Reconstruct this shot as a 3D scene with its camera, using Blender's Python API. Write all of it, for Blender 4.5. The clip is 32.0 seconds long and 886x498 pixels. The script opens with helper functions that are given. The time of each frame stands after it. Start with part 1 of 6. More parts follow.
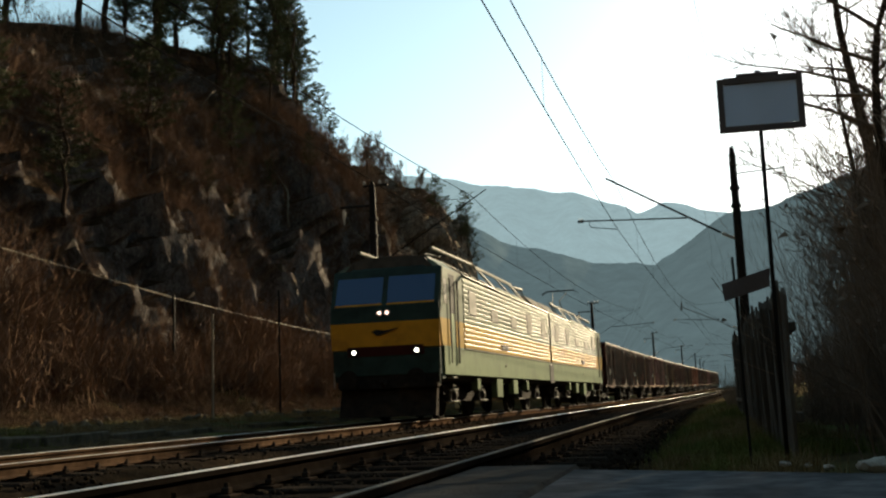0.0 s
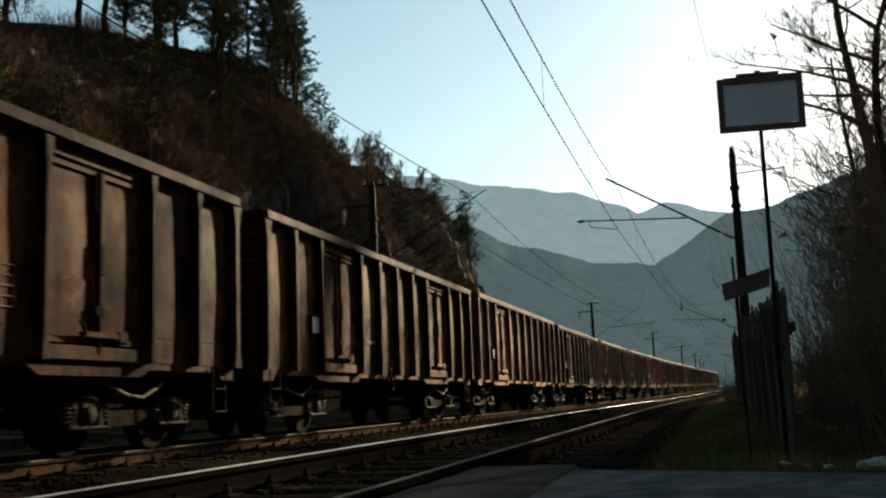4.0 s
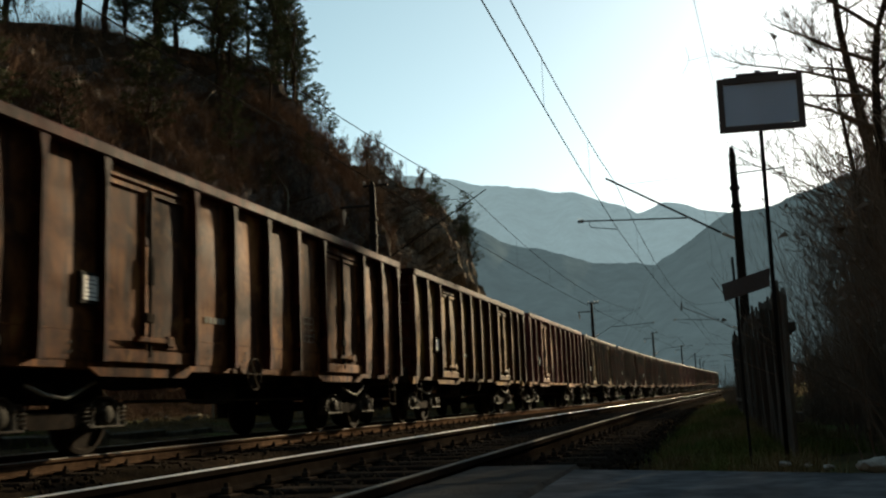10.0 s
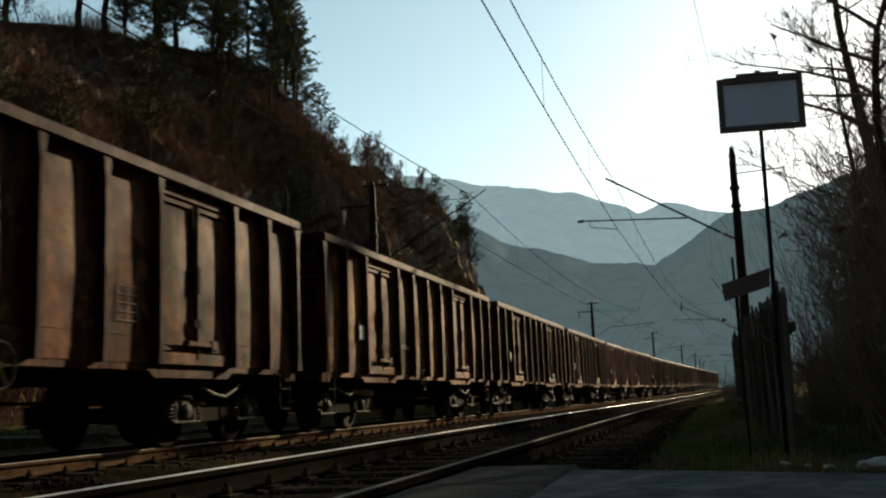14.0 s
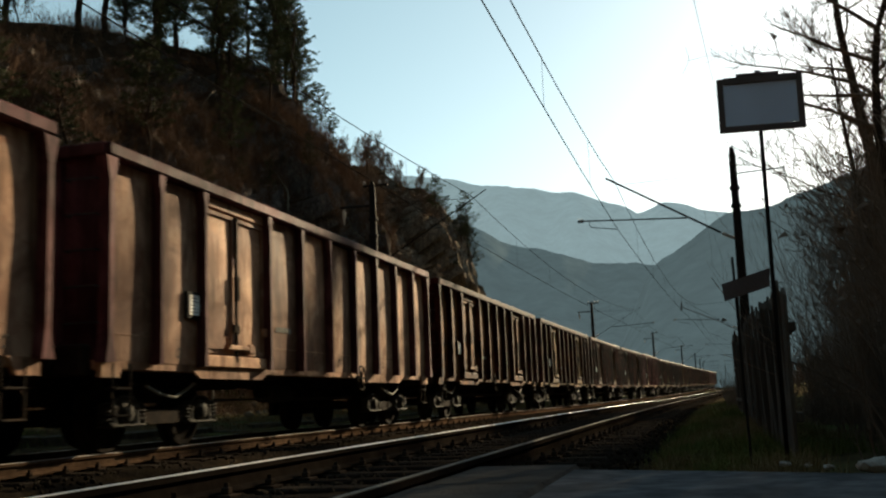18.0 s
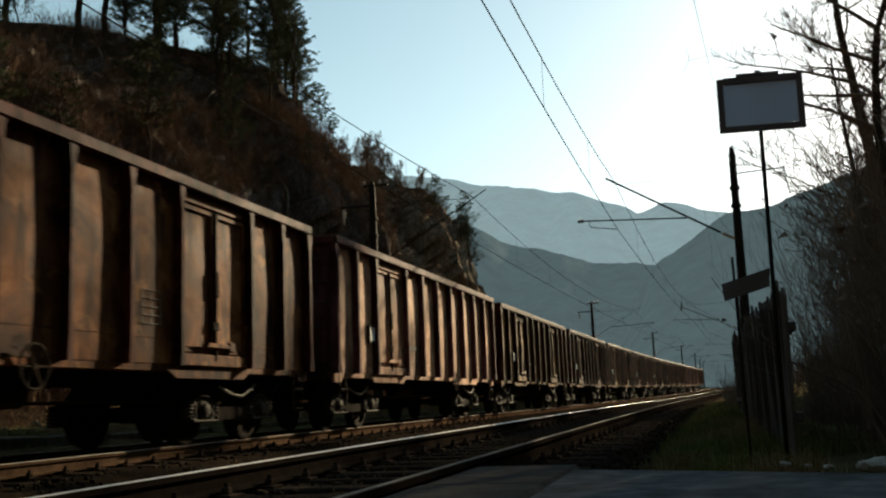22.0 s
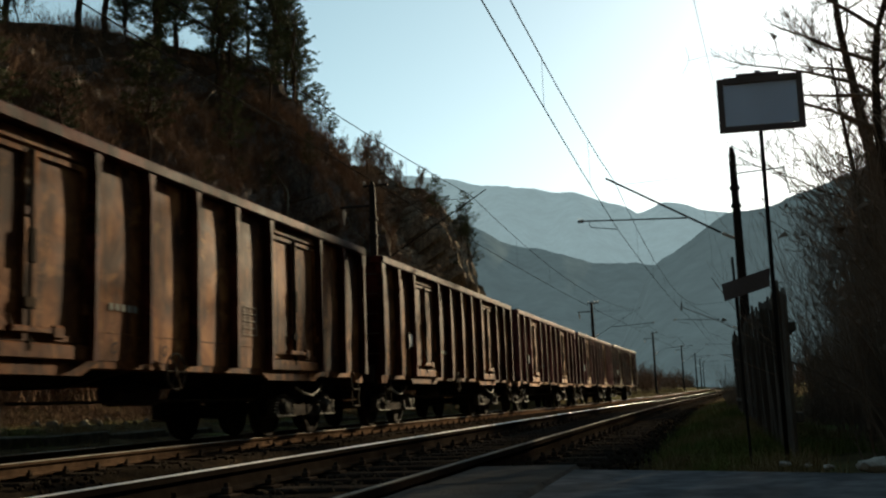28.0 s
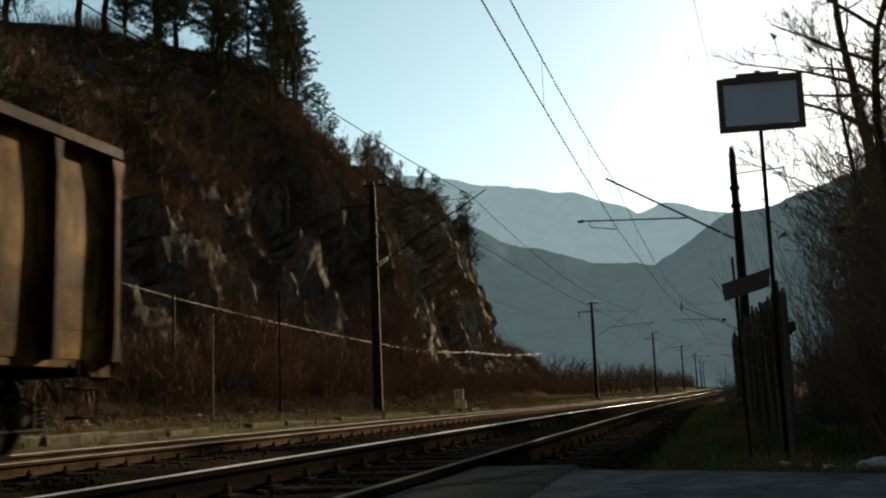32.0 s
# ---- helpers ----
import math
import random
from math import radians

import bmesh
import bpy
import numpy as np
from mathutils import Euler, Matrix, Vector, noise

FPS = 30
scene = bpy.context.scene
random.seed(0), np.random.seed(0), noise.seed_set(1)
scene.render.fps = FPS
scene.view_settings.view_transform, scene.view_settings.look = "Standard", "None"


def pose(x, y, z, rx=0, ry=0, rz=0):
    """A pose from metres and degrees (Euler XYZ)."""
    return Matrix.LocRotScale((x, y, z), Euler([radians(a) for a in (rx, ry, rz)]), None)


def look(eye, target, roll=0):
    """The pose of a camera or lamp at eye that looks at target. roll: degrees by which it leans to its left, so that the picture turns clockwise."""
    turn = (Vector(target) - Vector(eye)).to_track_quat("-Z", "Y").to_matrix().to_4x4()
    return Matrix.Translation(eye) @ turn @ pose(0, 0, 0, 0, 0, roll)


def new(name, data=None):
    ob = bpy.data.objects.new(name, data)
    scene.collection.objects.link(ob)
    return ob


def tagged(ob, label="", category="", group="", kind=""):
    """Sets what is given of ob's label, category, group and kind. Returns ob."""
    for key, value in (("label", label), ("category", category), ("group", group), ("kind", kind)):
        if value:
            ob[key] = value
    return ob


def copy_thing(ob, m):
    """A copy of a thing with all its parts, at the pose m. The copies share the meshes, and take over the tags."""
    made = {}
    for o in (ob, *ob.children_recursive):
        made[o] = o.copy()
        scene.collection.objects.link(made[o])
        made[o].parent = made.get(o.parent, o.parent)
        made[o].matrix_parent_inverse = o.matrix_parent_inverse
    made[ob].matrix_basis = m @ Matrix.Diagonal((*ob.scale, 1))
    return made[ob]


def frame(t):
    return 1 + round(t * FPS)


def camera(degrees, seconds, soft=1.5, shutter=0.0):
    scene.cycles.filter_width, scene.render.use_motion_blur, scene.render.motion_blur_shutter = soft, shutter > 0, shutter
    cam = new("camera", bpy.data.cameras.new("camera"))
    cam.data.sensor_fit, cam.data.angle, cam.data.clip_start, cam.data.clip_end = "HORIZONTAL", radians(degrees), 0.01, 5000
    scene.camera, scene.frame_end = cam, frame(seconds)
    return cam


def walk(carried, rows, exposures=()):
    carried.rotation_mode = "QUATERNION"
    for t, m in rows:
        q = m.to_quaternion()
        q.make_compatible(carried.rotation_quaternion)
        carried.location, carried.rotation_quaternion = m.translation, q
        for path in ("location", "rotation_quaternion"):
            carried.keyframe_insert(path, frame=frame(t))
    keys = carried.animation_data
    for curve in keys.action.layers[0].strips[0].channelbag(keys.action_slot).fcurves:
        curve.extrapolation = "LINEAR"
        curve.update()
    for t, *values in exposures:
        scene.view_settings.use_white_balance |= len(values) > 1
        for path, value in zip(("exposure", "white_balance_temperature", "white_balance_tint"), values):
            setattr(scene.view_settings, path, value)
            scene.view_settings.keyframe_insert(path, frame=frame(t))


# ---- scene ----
EYE = (0.0, 0.0, 0.461)
cam = camera(47.6, 32.0, soft=2.2, shutter=0.15)
WAY = look(EYE, (EYE[0] - 24.497, EYE[1] + 95.795, EYE[2] + 14.942), -2.253)
walk(cam, [(0.0, WAY), (32.0, WAY)], exposures=[(0.0, 1.6, 6250, 0), (0.7, 1.5, 6250, 0), (1.6, 1.3, 6250, 0), (3.0, 1.25, 6250, 0), (32.0, 1.25, 6250, 0)])

# ---- world, sun ----
SUN_AZ, SUN_EL = 16.5, 17.5
world = bpy.data.worlds.new("world")
scene.world = world
world.use_nodes = True
wn = world.node_tree.nodes
sky = wn.new("ShaderNodeTexSky")
sky.sky_type, sky.sun_disc = "NISHITA", False
sky.sun_elevation, sky.sun_rotation = radians(SUN_EL), radians(SUN_AZ)
sky.air_density, sky.dust_density, sky.ozone_density = 1.0, 0.5, 1.0
wn["Background"].inputs["Strength"].default_value = 0.062
haze = wn.new("ShaderNodeHueSaturation")  # thin winter haze pales the blue
haze.inputs["Hue"].default_value, haze.inputs["Saturation"].default_value = 0.468, 0.72
world.node_tree.links.new(sky.outputs[0], haze.inputs["Color"])
world.node_tree.links.new(haze.outputs[0], wn["Background"].inputs["Color"])
sun = new("sun", bpy.data.lights.new("sun", "SUN"))
sun.data.energy, sun.data.angle, sun.data.color = 5.0, radians(0.55), (1.0, 0.76, 0.5)
a, e = radians(SUN_AZ), radians(SUN_EL)
sun.matrix_world = look((60 * math.sin(a) * math.cos(e), 60 * math.cos(a) * math.cos(e), 60 * math.sin(e)), (0, 0, 0))

# ---- the line of the track and the train's run ----
FAR_X, NEAR_X, NEAR_Z = -7.76, -2.16, 0.113


def bend(y):
    u = max(y - 6.77, 0.0)
    v = min(u, 265.0)
    return 0.0003428 * v * v - 8.1e-7 * v ** 3 + 0.011 * (u - v)


def rise(y):
    u = max(y - 30.0, 0.0)
    v = min(u, 240.0)
    return -0.00166 * v + 4.686e-5 * v * v - 8.65e-8 * v ** 3 + 0.005 * (u - v)


def along(u, y, z=0.0):
    return Vector((u + bend(y), y, z + rise(y)))


def run(t):
    u = t / 32.0
    return 453.4672 * u + 84.0925 * u ** 2 - 62.6658 * u ** 3 + 21.6655 * u ** 4


# ---- materials ----
def ramp_of(nt, fac, stops):
    r = nt.nodes.new("ShaderNodeValToRGB")
    el = r.color_ramp.elements
    while len(el) < len(stops):
        el.new(0.5)
    for x, (p, c) in zip(el, stops):
        x.position, x.color = p, (*c, 1.0)
    nt.links.new(fac, r.inputs[0])
    return r.outputs[0]


def noise_of(nt, co, scale, detail=5.0, rough=0.6, distort=0.0):
    n = nt.nodes.new("ShaderNodeTexNoise")
    n.inputs["Scale"].default_value, n.inputs["Detail"].default_value = scale, detail
    n.inputs["Roughness"].default_value, n.inputs["Distortion"].default_value = rough, distort
    nt.links.new(co, n.inputs["Vector"])
    return n.outputs[0]


def mix_of(nt, fac, a, b, mode="MIX"):
    m = nt.nodes.new("ShaderNodeMix")
    m.data_type, m.blend_type = "RGBA", mode
    for sock, val in ((m.inputs[0], fac), (m.inputs[6], a), (m.inputs[7], b)):
        if hasattr(val, "is_output"):
            nt.links.new(val, sock)
        else:
            sock.default_value = val if isinstance(val, float) else (*val, 1.0)
    return m.outputs[2]


def mapped(nt, scale=(1, 1, 1), world_space=False, turn=(0, 0, 0)):
    if world_space:
        src = nt.nodes.new("ShaderNodeNewGeometry").outputs["Position"]
    else:
        src = nt.nodes.new("ShaderNodeTexCoord").outputs["Object"]
    m = nt.nodes.new("ShaderNodeMapping")
    m.inputs["Scale"].default_value, m.inputs["Rotation"].default_value = scale, turn
    nt.links.new(src, m.inputs["Vector"])
    return m.outputs[0]


def surface(name, stops, scale=3.0, stain=None, stain_scale=0.7, stain_at=(0.48, 0.66), rough=0.8, metal=0.0, bump=0.15,
            grain=40.0, stretch=(1, 1, 1), world_space=False, vary=0.0, spec=0.06):
    m = bpy.data.materials.new(name)
    m.use_nodes = True
    nt = m.node_tree
    b = nt.nodes["Principled BSDF"]
    co = mapped(nt, stretch, world_space)
    col = ramp_of(nt, noise_of(nt, co, scale), stops)
    if stain:
        k = nt.nodes.new("ShaderNodeMapRange")
        k.inputs[1].default_value, k.inputs[2].default_value = stain_at
        nt.links.new(noise_of(nt, co, stain_scale, 6.0, 0.65, 0.4), k.inputs[0])
        col = mix_of(nt, k.outputs[0], col, stain)
    if vary:
        info = nt.nodes.new("ShaderNodeObjectInfo")
        k = nt.nodes.new("ShaderNodeMapRange")
        k.inputs[3].default_value, k.inputs[4].default_value = 1.0 - vary, 1.0 + vary
        nt.links.new(info.outputs["Random"], k.inputs[0])
        h = nt.nodes.new("ShaderNodeHueSaturation")
        nt.links.new(k.outputs[0], h.inputs["Value"])
        nt.links.new(col, h.inputs["Color"])
        col = h.outputs[0]
    nt.links.new(col, b.inputs["Base Color"])
    g = noise_of(nt, co, grain, 3.0)
    k = nt.nodes.new("ShaderNodeMapRange")
    k.inputs[3].default_value, k.inputs[4].default_value = max(rough - 0.12, 0.05), min(rough + 0.12, 1.0)
    nt.links.new(g, k.inputs[0])
    nt.links.new(k.outputs[0], b.inputs["Roughness"])
    b.inputs["Metallic"].default_value = metal
    b.inputs["Specular IOR Level"].default_value = spec
    if bump:
        bp = nt.nodes.new("ShaderNodeBump")
        bp.inputs["Strength"].default_value, bp.inputs["Distance"].default_value = bump, 0.03
        nt.links.new(g, bp.inputs["Height"])
        nt.links.new(bp.outputs[0], b.inputs["Normal"])
    return m


def two(c, d=0.35):
    return [(0.3, tuple(x * (1 - d) for x in c)), (0.7, tuple(min(x * (1 + d), 1) for x in c))]


def glowing(name, colour, strength):
    m = bpy.data.materials.new(name)
    m.use_nodes = True
    b = m.node_tree.nodes["Principled BSDF"]
    b.inputs["Base Color"].default_value = (*colour, 1)
    b.inputs["Emission Color"].default_value = (*colour, 1)
    b.inputs["Emission Strength"].default_value = strength
    return m


M_RAIL = surface("rail_steel_worn", two((0.74, 0.71, 0.67), 0.1), 6, (0.55, 0.48, 0.4), 1.2, (0.5, 0.7), 0.36, 1.0, 0.05, 30, (8, 0.3, 8), True)
M_RAILDULL = surface("rail_head_dull", two((0.14, 0.13, 0.12), 0.2), 6, (0.06, 0.05, 0.04), 1.2, (0.45, 0.65), 0.6, 0.2, 0.05, 30, (8, 0.3, 8), True, spec=0.0)
M_RAILSIDE = surface("rail_side_rust", two((0.0674, 0.0428, 0.0273)), 5, (0.0357, 0.0222, 0.0144), 1.5, rough=0.85, world_space=True, spec=0.0)
# Darkened copy of the rail side: the near track's shade put into colour.
M_RAILSHADED = surface("rail_side_shaded", two((0.016, 0.0125, 0.01)), 5, (0.009, 0.007, 0.006), 1.5, rough=0.85, world_space=True, spec=0.0)
# Sleepers, ballast and stones near black: shade on the track is put in.
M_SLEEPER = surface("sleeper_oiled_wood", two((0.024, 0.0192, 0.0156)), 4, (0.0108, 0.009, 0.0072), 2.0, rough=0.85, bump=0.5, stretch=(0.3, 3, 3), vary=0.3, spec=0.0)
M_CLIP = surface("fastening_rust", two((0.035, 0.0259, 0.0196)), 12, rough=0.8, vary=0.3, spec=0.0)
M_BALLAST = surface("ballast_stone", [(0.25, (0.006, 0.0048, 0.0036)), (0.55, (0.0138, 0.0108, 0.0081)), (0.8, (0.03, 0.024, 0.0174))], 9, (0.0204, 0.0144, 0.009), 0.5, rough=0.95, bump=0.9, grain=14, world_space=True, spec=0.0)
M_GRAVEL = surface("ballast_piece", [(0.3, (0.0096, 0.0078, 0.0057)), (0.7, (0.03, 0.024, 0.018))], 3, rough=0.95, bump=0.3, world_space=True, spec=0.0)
M_SOIL = surface("dry_grass_soil", [(0.28, (0.028, 0.0217, 0.014)), (0.5, (0.056, 0.042, 0.0252)), (0.75, (0.109, 0.0812, 0.049))], 2.6, (0.07, 0.084, 0.0308), 0.25, (0.5, 0.62), 0.95, 0, 0.9, 11, world_space=True, spec=0.0)
M_ASPHALT = surface("asphalt_old", two((0.111, 0.111, 0.117), 0.4), 7, (0.0468, 0.0468, 0.0507), 1.1, rough=0.82, bump=0.5, grain=120, world_space=True, spec=0.0)
M_CONCRETE = surface("concrete_weathered", two((0.1, 0.088, 0.068), 0.45), 5, (0.045, 0.042, 0.028), 1.3, rough=0.9, bump=0.4, world_space=True, spec=0.0)
M_DECK = surface("crossing_deck", two((0.055, 0.052, 0.05), 0.3), 5, (0.05, 0.046, 0.042), 1.3, rough=0.9, bump=0.4, world_space=True, spec=0.0)
M_STONE = surface("pale_stone", two((0.42, 0.4, 0.36), 0.25), 8, rough=0.9, bump=0.5)
M_BARK = surface("bark_dark", two((0.06, 0.0462, 0.036)), 9, (0.021, 0.0162, 0.012), 2, rough=0.95, bump=0.7, stretch=(2, 2, 0.5), vary=0.2, spec=0.0)
M_TWIG = surface("twig_brown", two((0.146, 0.112, 0.0861)), 4, rough=0.9, bump=0, vary=0.25, spec=0.0)
M_SCRUB = surface("scrub_brown", [(0.3, (0.0669, 0.044, 0.0313)), (0.7, (0.179, 0.118, 0.0806))], 0.9, rough=0.95, bump=0, world_space=True, spec=0.0)
M_DRY = surface("dry_blade", [(0.3, (0.0975, 0.0728, 0.0364)), (0.7, (0.247, 0.185, 0.0936))], 1.2, rough=0.95, bump=0, world_space=True, spec=0.0)
M_GRASS = surface("winter_grass", [(0.3, (0.051, 0.0714, 0.0204)), (0.7, (0.162, 0.17, 0.0544))], 1.5, rough=0.9, bump=0, world_space=True, spec=0.0)
M_NEEDLE = surface("pine_needles", [(0.3, (0.033, 0.0429, 0.0187)), (0.7, (0.0825, 0.0908, 0.0413))], 1.1, rough=0.8, bump=0, vary=0.25)
M_MAST = surface("mast_concrete_dark", two((0.02, 0.0176, 0.016)), 3, (0.018, 0.016, 0.0144), 1.0, rough=0.8, stretch=(1, 1, 0.3))
M_STEEL = surface("galvanised_grey", two((0.2, 0.2, 0.2), 0.2), 6, (0.1, 0.09, 0.08), 2, rough=0.6, metal=0.4)
M_DARKSTEEL = surface("dark_steel", two((0.03, 0.028, 0.027)), 6, rough=0.7, spec=0.02)
M_WIRE = surface("wire_copper_dark", two((0.02, 0.018, 0.017), 0.1), 2, rough=0.9, spec=0.0, bump=0)
M_CABLE = surface("pale_cable", two((0.234, 0.202, 0.15), 0.1), 2, rough=0.6, bump=0)
M_PORCELAIN = surface("porcelain", two((0.5, 0.47, 0.42), 0.1), 4, rough=0.25, bump=0)
M_FENCE = surface("fence_board", two((0.1, 0.085, 0.07)), 3, (0.05, 0.045, 0.035), 1.5, rough=0.9, bump=0.5, stretch=(4, 4, 0.4), vary=0.35)
# Grey sign back, tinted blue to stand in for sky light on it.
M_SIGNBACK = surface("sign_back_skylit", two((0.68, 0.79, 0.95), 0.05), 2, rough=0.6, bump=0.05)
_nt = M_SIGNBACK.node_tree  # translucency mixed in to brighten the shaded sheet
_tl, _mx = _nt.nodes.new("ShaderNodeBsdfTranslucent"), _nt.nodes.new("ShaderNodeMixShader")
_tl.inputs[0].default_value = (0.5, 0.62, 0.82, 1)
_mx.inputs[0].default_value = 0.17
_nt.links.new(_nt.nodes["Principled BSDF"].outputs[0], _mx.inputs[1])
_nt.links.new(_tl.outputs[0], _mx.inputs[2])
_nt.links.new(_mx.outputs[0], _nt.nodes["Material Output"].inputs[0])
M_SIGNFRAME = surface("sign_frame", two((0.13, 0.11, 0.11), 0.2), 4, rough=0.7)
M_CREAM = surface("cream_enamel", two((0.6, 0.52, 0.3), 0.12), 5, (0.3, 0.22, 0.1), 3, rough=0.6)


def rock_material():
    m = bpy.data.materials.new("cliff_rock_and_litter")
    m.use_nodes = True
    nt = m.node_tree
    b = nt.nodes["Principled BSDF"]
    co = mapped(nt, (1, 1, 1), True)
    tall = mapped(nt, (1, 1.3, 0.42), True, (0.5, 0, 0))
    rock = ramp_of(nt, noise_of(nt, tall, 0.9, 9.0, 0.7, 1.2), [(0.28, (0.07, 0.064, 0.064)), (0.5, (0.185, 0.166, 0.155)), (0.74, (0.28, 0.245, 0.22)), (0.86, (0.38, 0.325, 0.27))])
    geo = nt.nodes.new("ShaderNodeNewGeometry")
    pos = nt.nodes.new("ShaderNodeSeparateXYZ")
    nt.links.new(geo.outputs["Position"], pos.inputs[0])
    k = nt.nodes.new("ShaderNodeMapRange")  # rock painted paler along the line, in place of sunlight on the flank
    k.inputs[1].default_value, k.inputs[2].default_value = 50.0, 62.0
    nt.links.new(pos.outputs[1], k.inputs[0])
    pale = ramp_of(nt, noise_of(nt, tall, 1.1, 9.0, 0.72, 1.0), [(0.28, (0.116, 0.0959, 0.0768)), (0.5, (0.274, 0.23, 0.182)), (0.74, (0.44, 0.378, 0.288)), (0.86, (0.63, 0.53, 0.365))])
    rock = mix_of(nt, k.outputs[0], rock, pale)
    litter = ramp_of(nt, noise_of(nt, co, 2.6, 9.0, 0.75), [(0.3, (0.0292, 0.0193, 0.0127)), (0.55, (0.073, 0.0494, 0.031)), (0.78, (0.135, 0.0936, 0.0587))])
    moss = ramp_of(nt, noise_of(nt, co, 2.1, 6.0), [(0.3, (0.0158, 0.0158, 0.00704)), (0.7, (0.044, 0.0387, 0.0176))])
    k = nt.nodes.new("ShaderNodeMapRange")
    k.inputs[1].default_value, k.inputs[2].default_value = 0.5, 0.62
    nt.links.new(noise_of(nt, co, 0.22, 5.0), k.inputs[0])
    litter = mix_of(nt, k.outputs[0], litter, moss)
    geo = nt.nodes.new("ShaderNodeNewGeometry")
    sep = nt.nodes.new("ShaderNodeSeparateXYZ")
    nt.links.new(geo.outputs["Normal"], sep.inputs[0])
    add = nt.nodes.new("ShaderNodeMath")
    add.operation = "ADD"
    nt.links.new(sep.outputs[2], add.inputs[0])
    nz = nt.nodes.new("ShaderNodeMapRange")
    nz.inputs[3].default_value, nz.inputs[4].default_value = -0.45, 0.45
    nt.links.new(noise_of(nt, co, 0.45, 7.0, 0.7), nz.inputs[0])
    nt.links.new(nz.outputs[0], add.inputs[1])
    k2 = nt.nodes.new("ShaderNodeMapRange")
    k2.inputs[1].default_value, k2.inputs[2].default_value = 0.4, 0.68
    nt.links.new(add.outputs[0], k2.inputs[0])
    fine = ramp_of(nt, noise_of(nt, mapped(nt, (1, 1.4, 0.6), True, (0.6, 0, 0)), 5.5, 6.0, 0.75, 0.8), [(0.36, (0.35, 0.34, 0.34)), (0.52, (0.9, 0.9, 0.9)), (0.66, (1.6, 1.55, 1.45))])
    rock = mix_of(nt, 1.0, rock, fine, "MULTIPLY")
    nt.links.new(mix_of(nt, k2.outputs[0], rock, litter), b.inputs["Base Color"])
    b.inputs["Roughness"].default_value = 0.95
    b.inputs["Specular IOR Level"].default_value = 0.0
    bp = nt.nodes.new("ShaderNodeBump")
    bp.inputs["Strength"].default_value, bp.inputs["Distance"].default_value = 1.0, 0.4
    nt.links.new(noise_of(nt, tall, 2.2, 9.0, 0.85, 0.6), bp.inputs["Height"])
    nt.links.new(bp.outputs[0], b.inputs["Normal"])
    return m


M_ROCK = rock_material()


# The emission paints the haze of the air onto the far ridges.
def hazed_material(name, dark, light, haze_glow, scale):
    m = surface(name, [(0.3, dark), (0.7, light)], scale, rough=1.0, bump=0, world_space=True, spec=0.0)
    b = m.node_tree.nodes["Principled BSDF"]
    b.inputs["Emission Color"].default_value = (*haze_glow, 1)
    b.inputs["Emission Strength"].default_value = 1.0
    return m


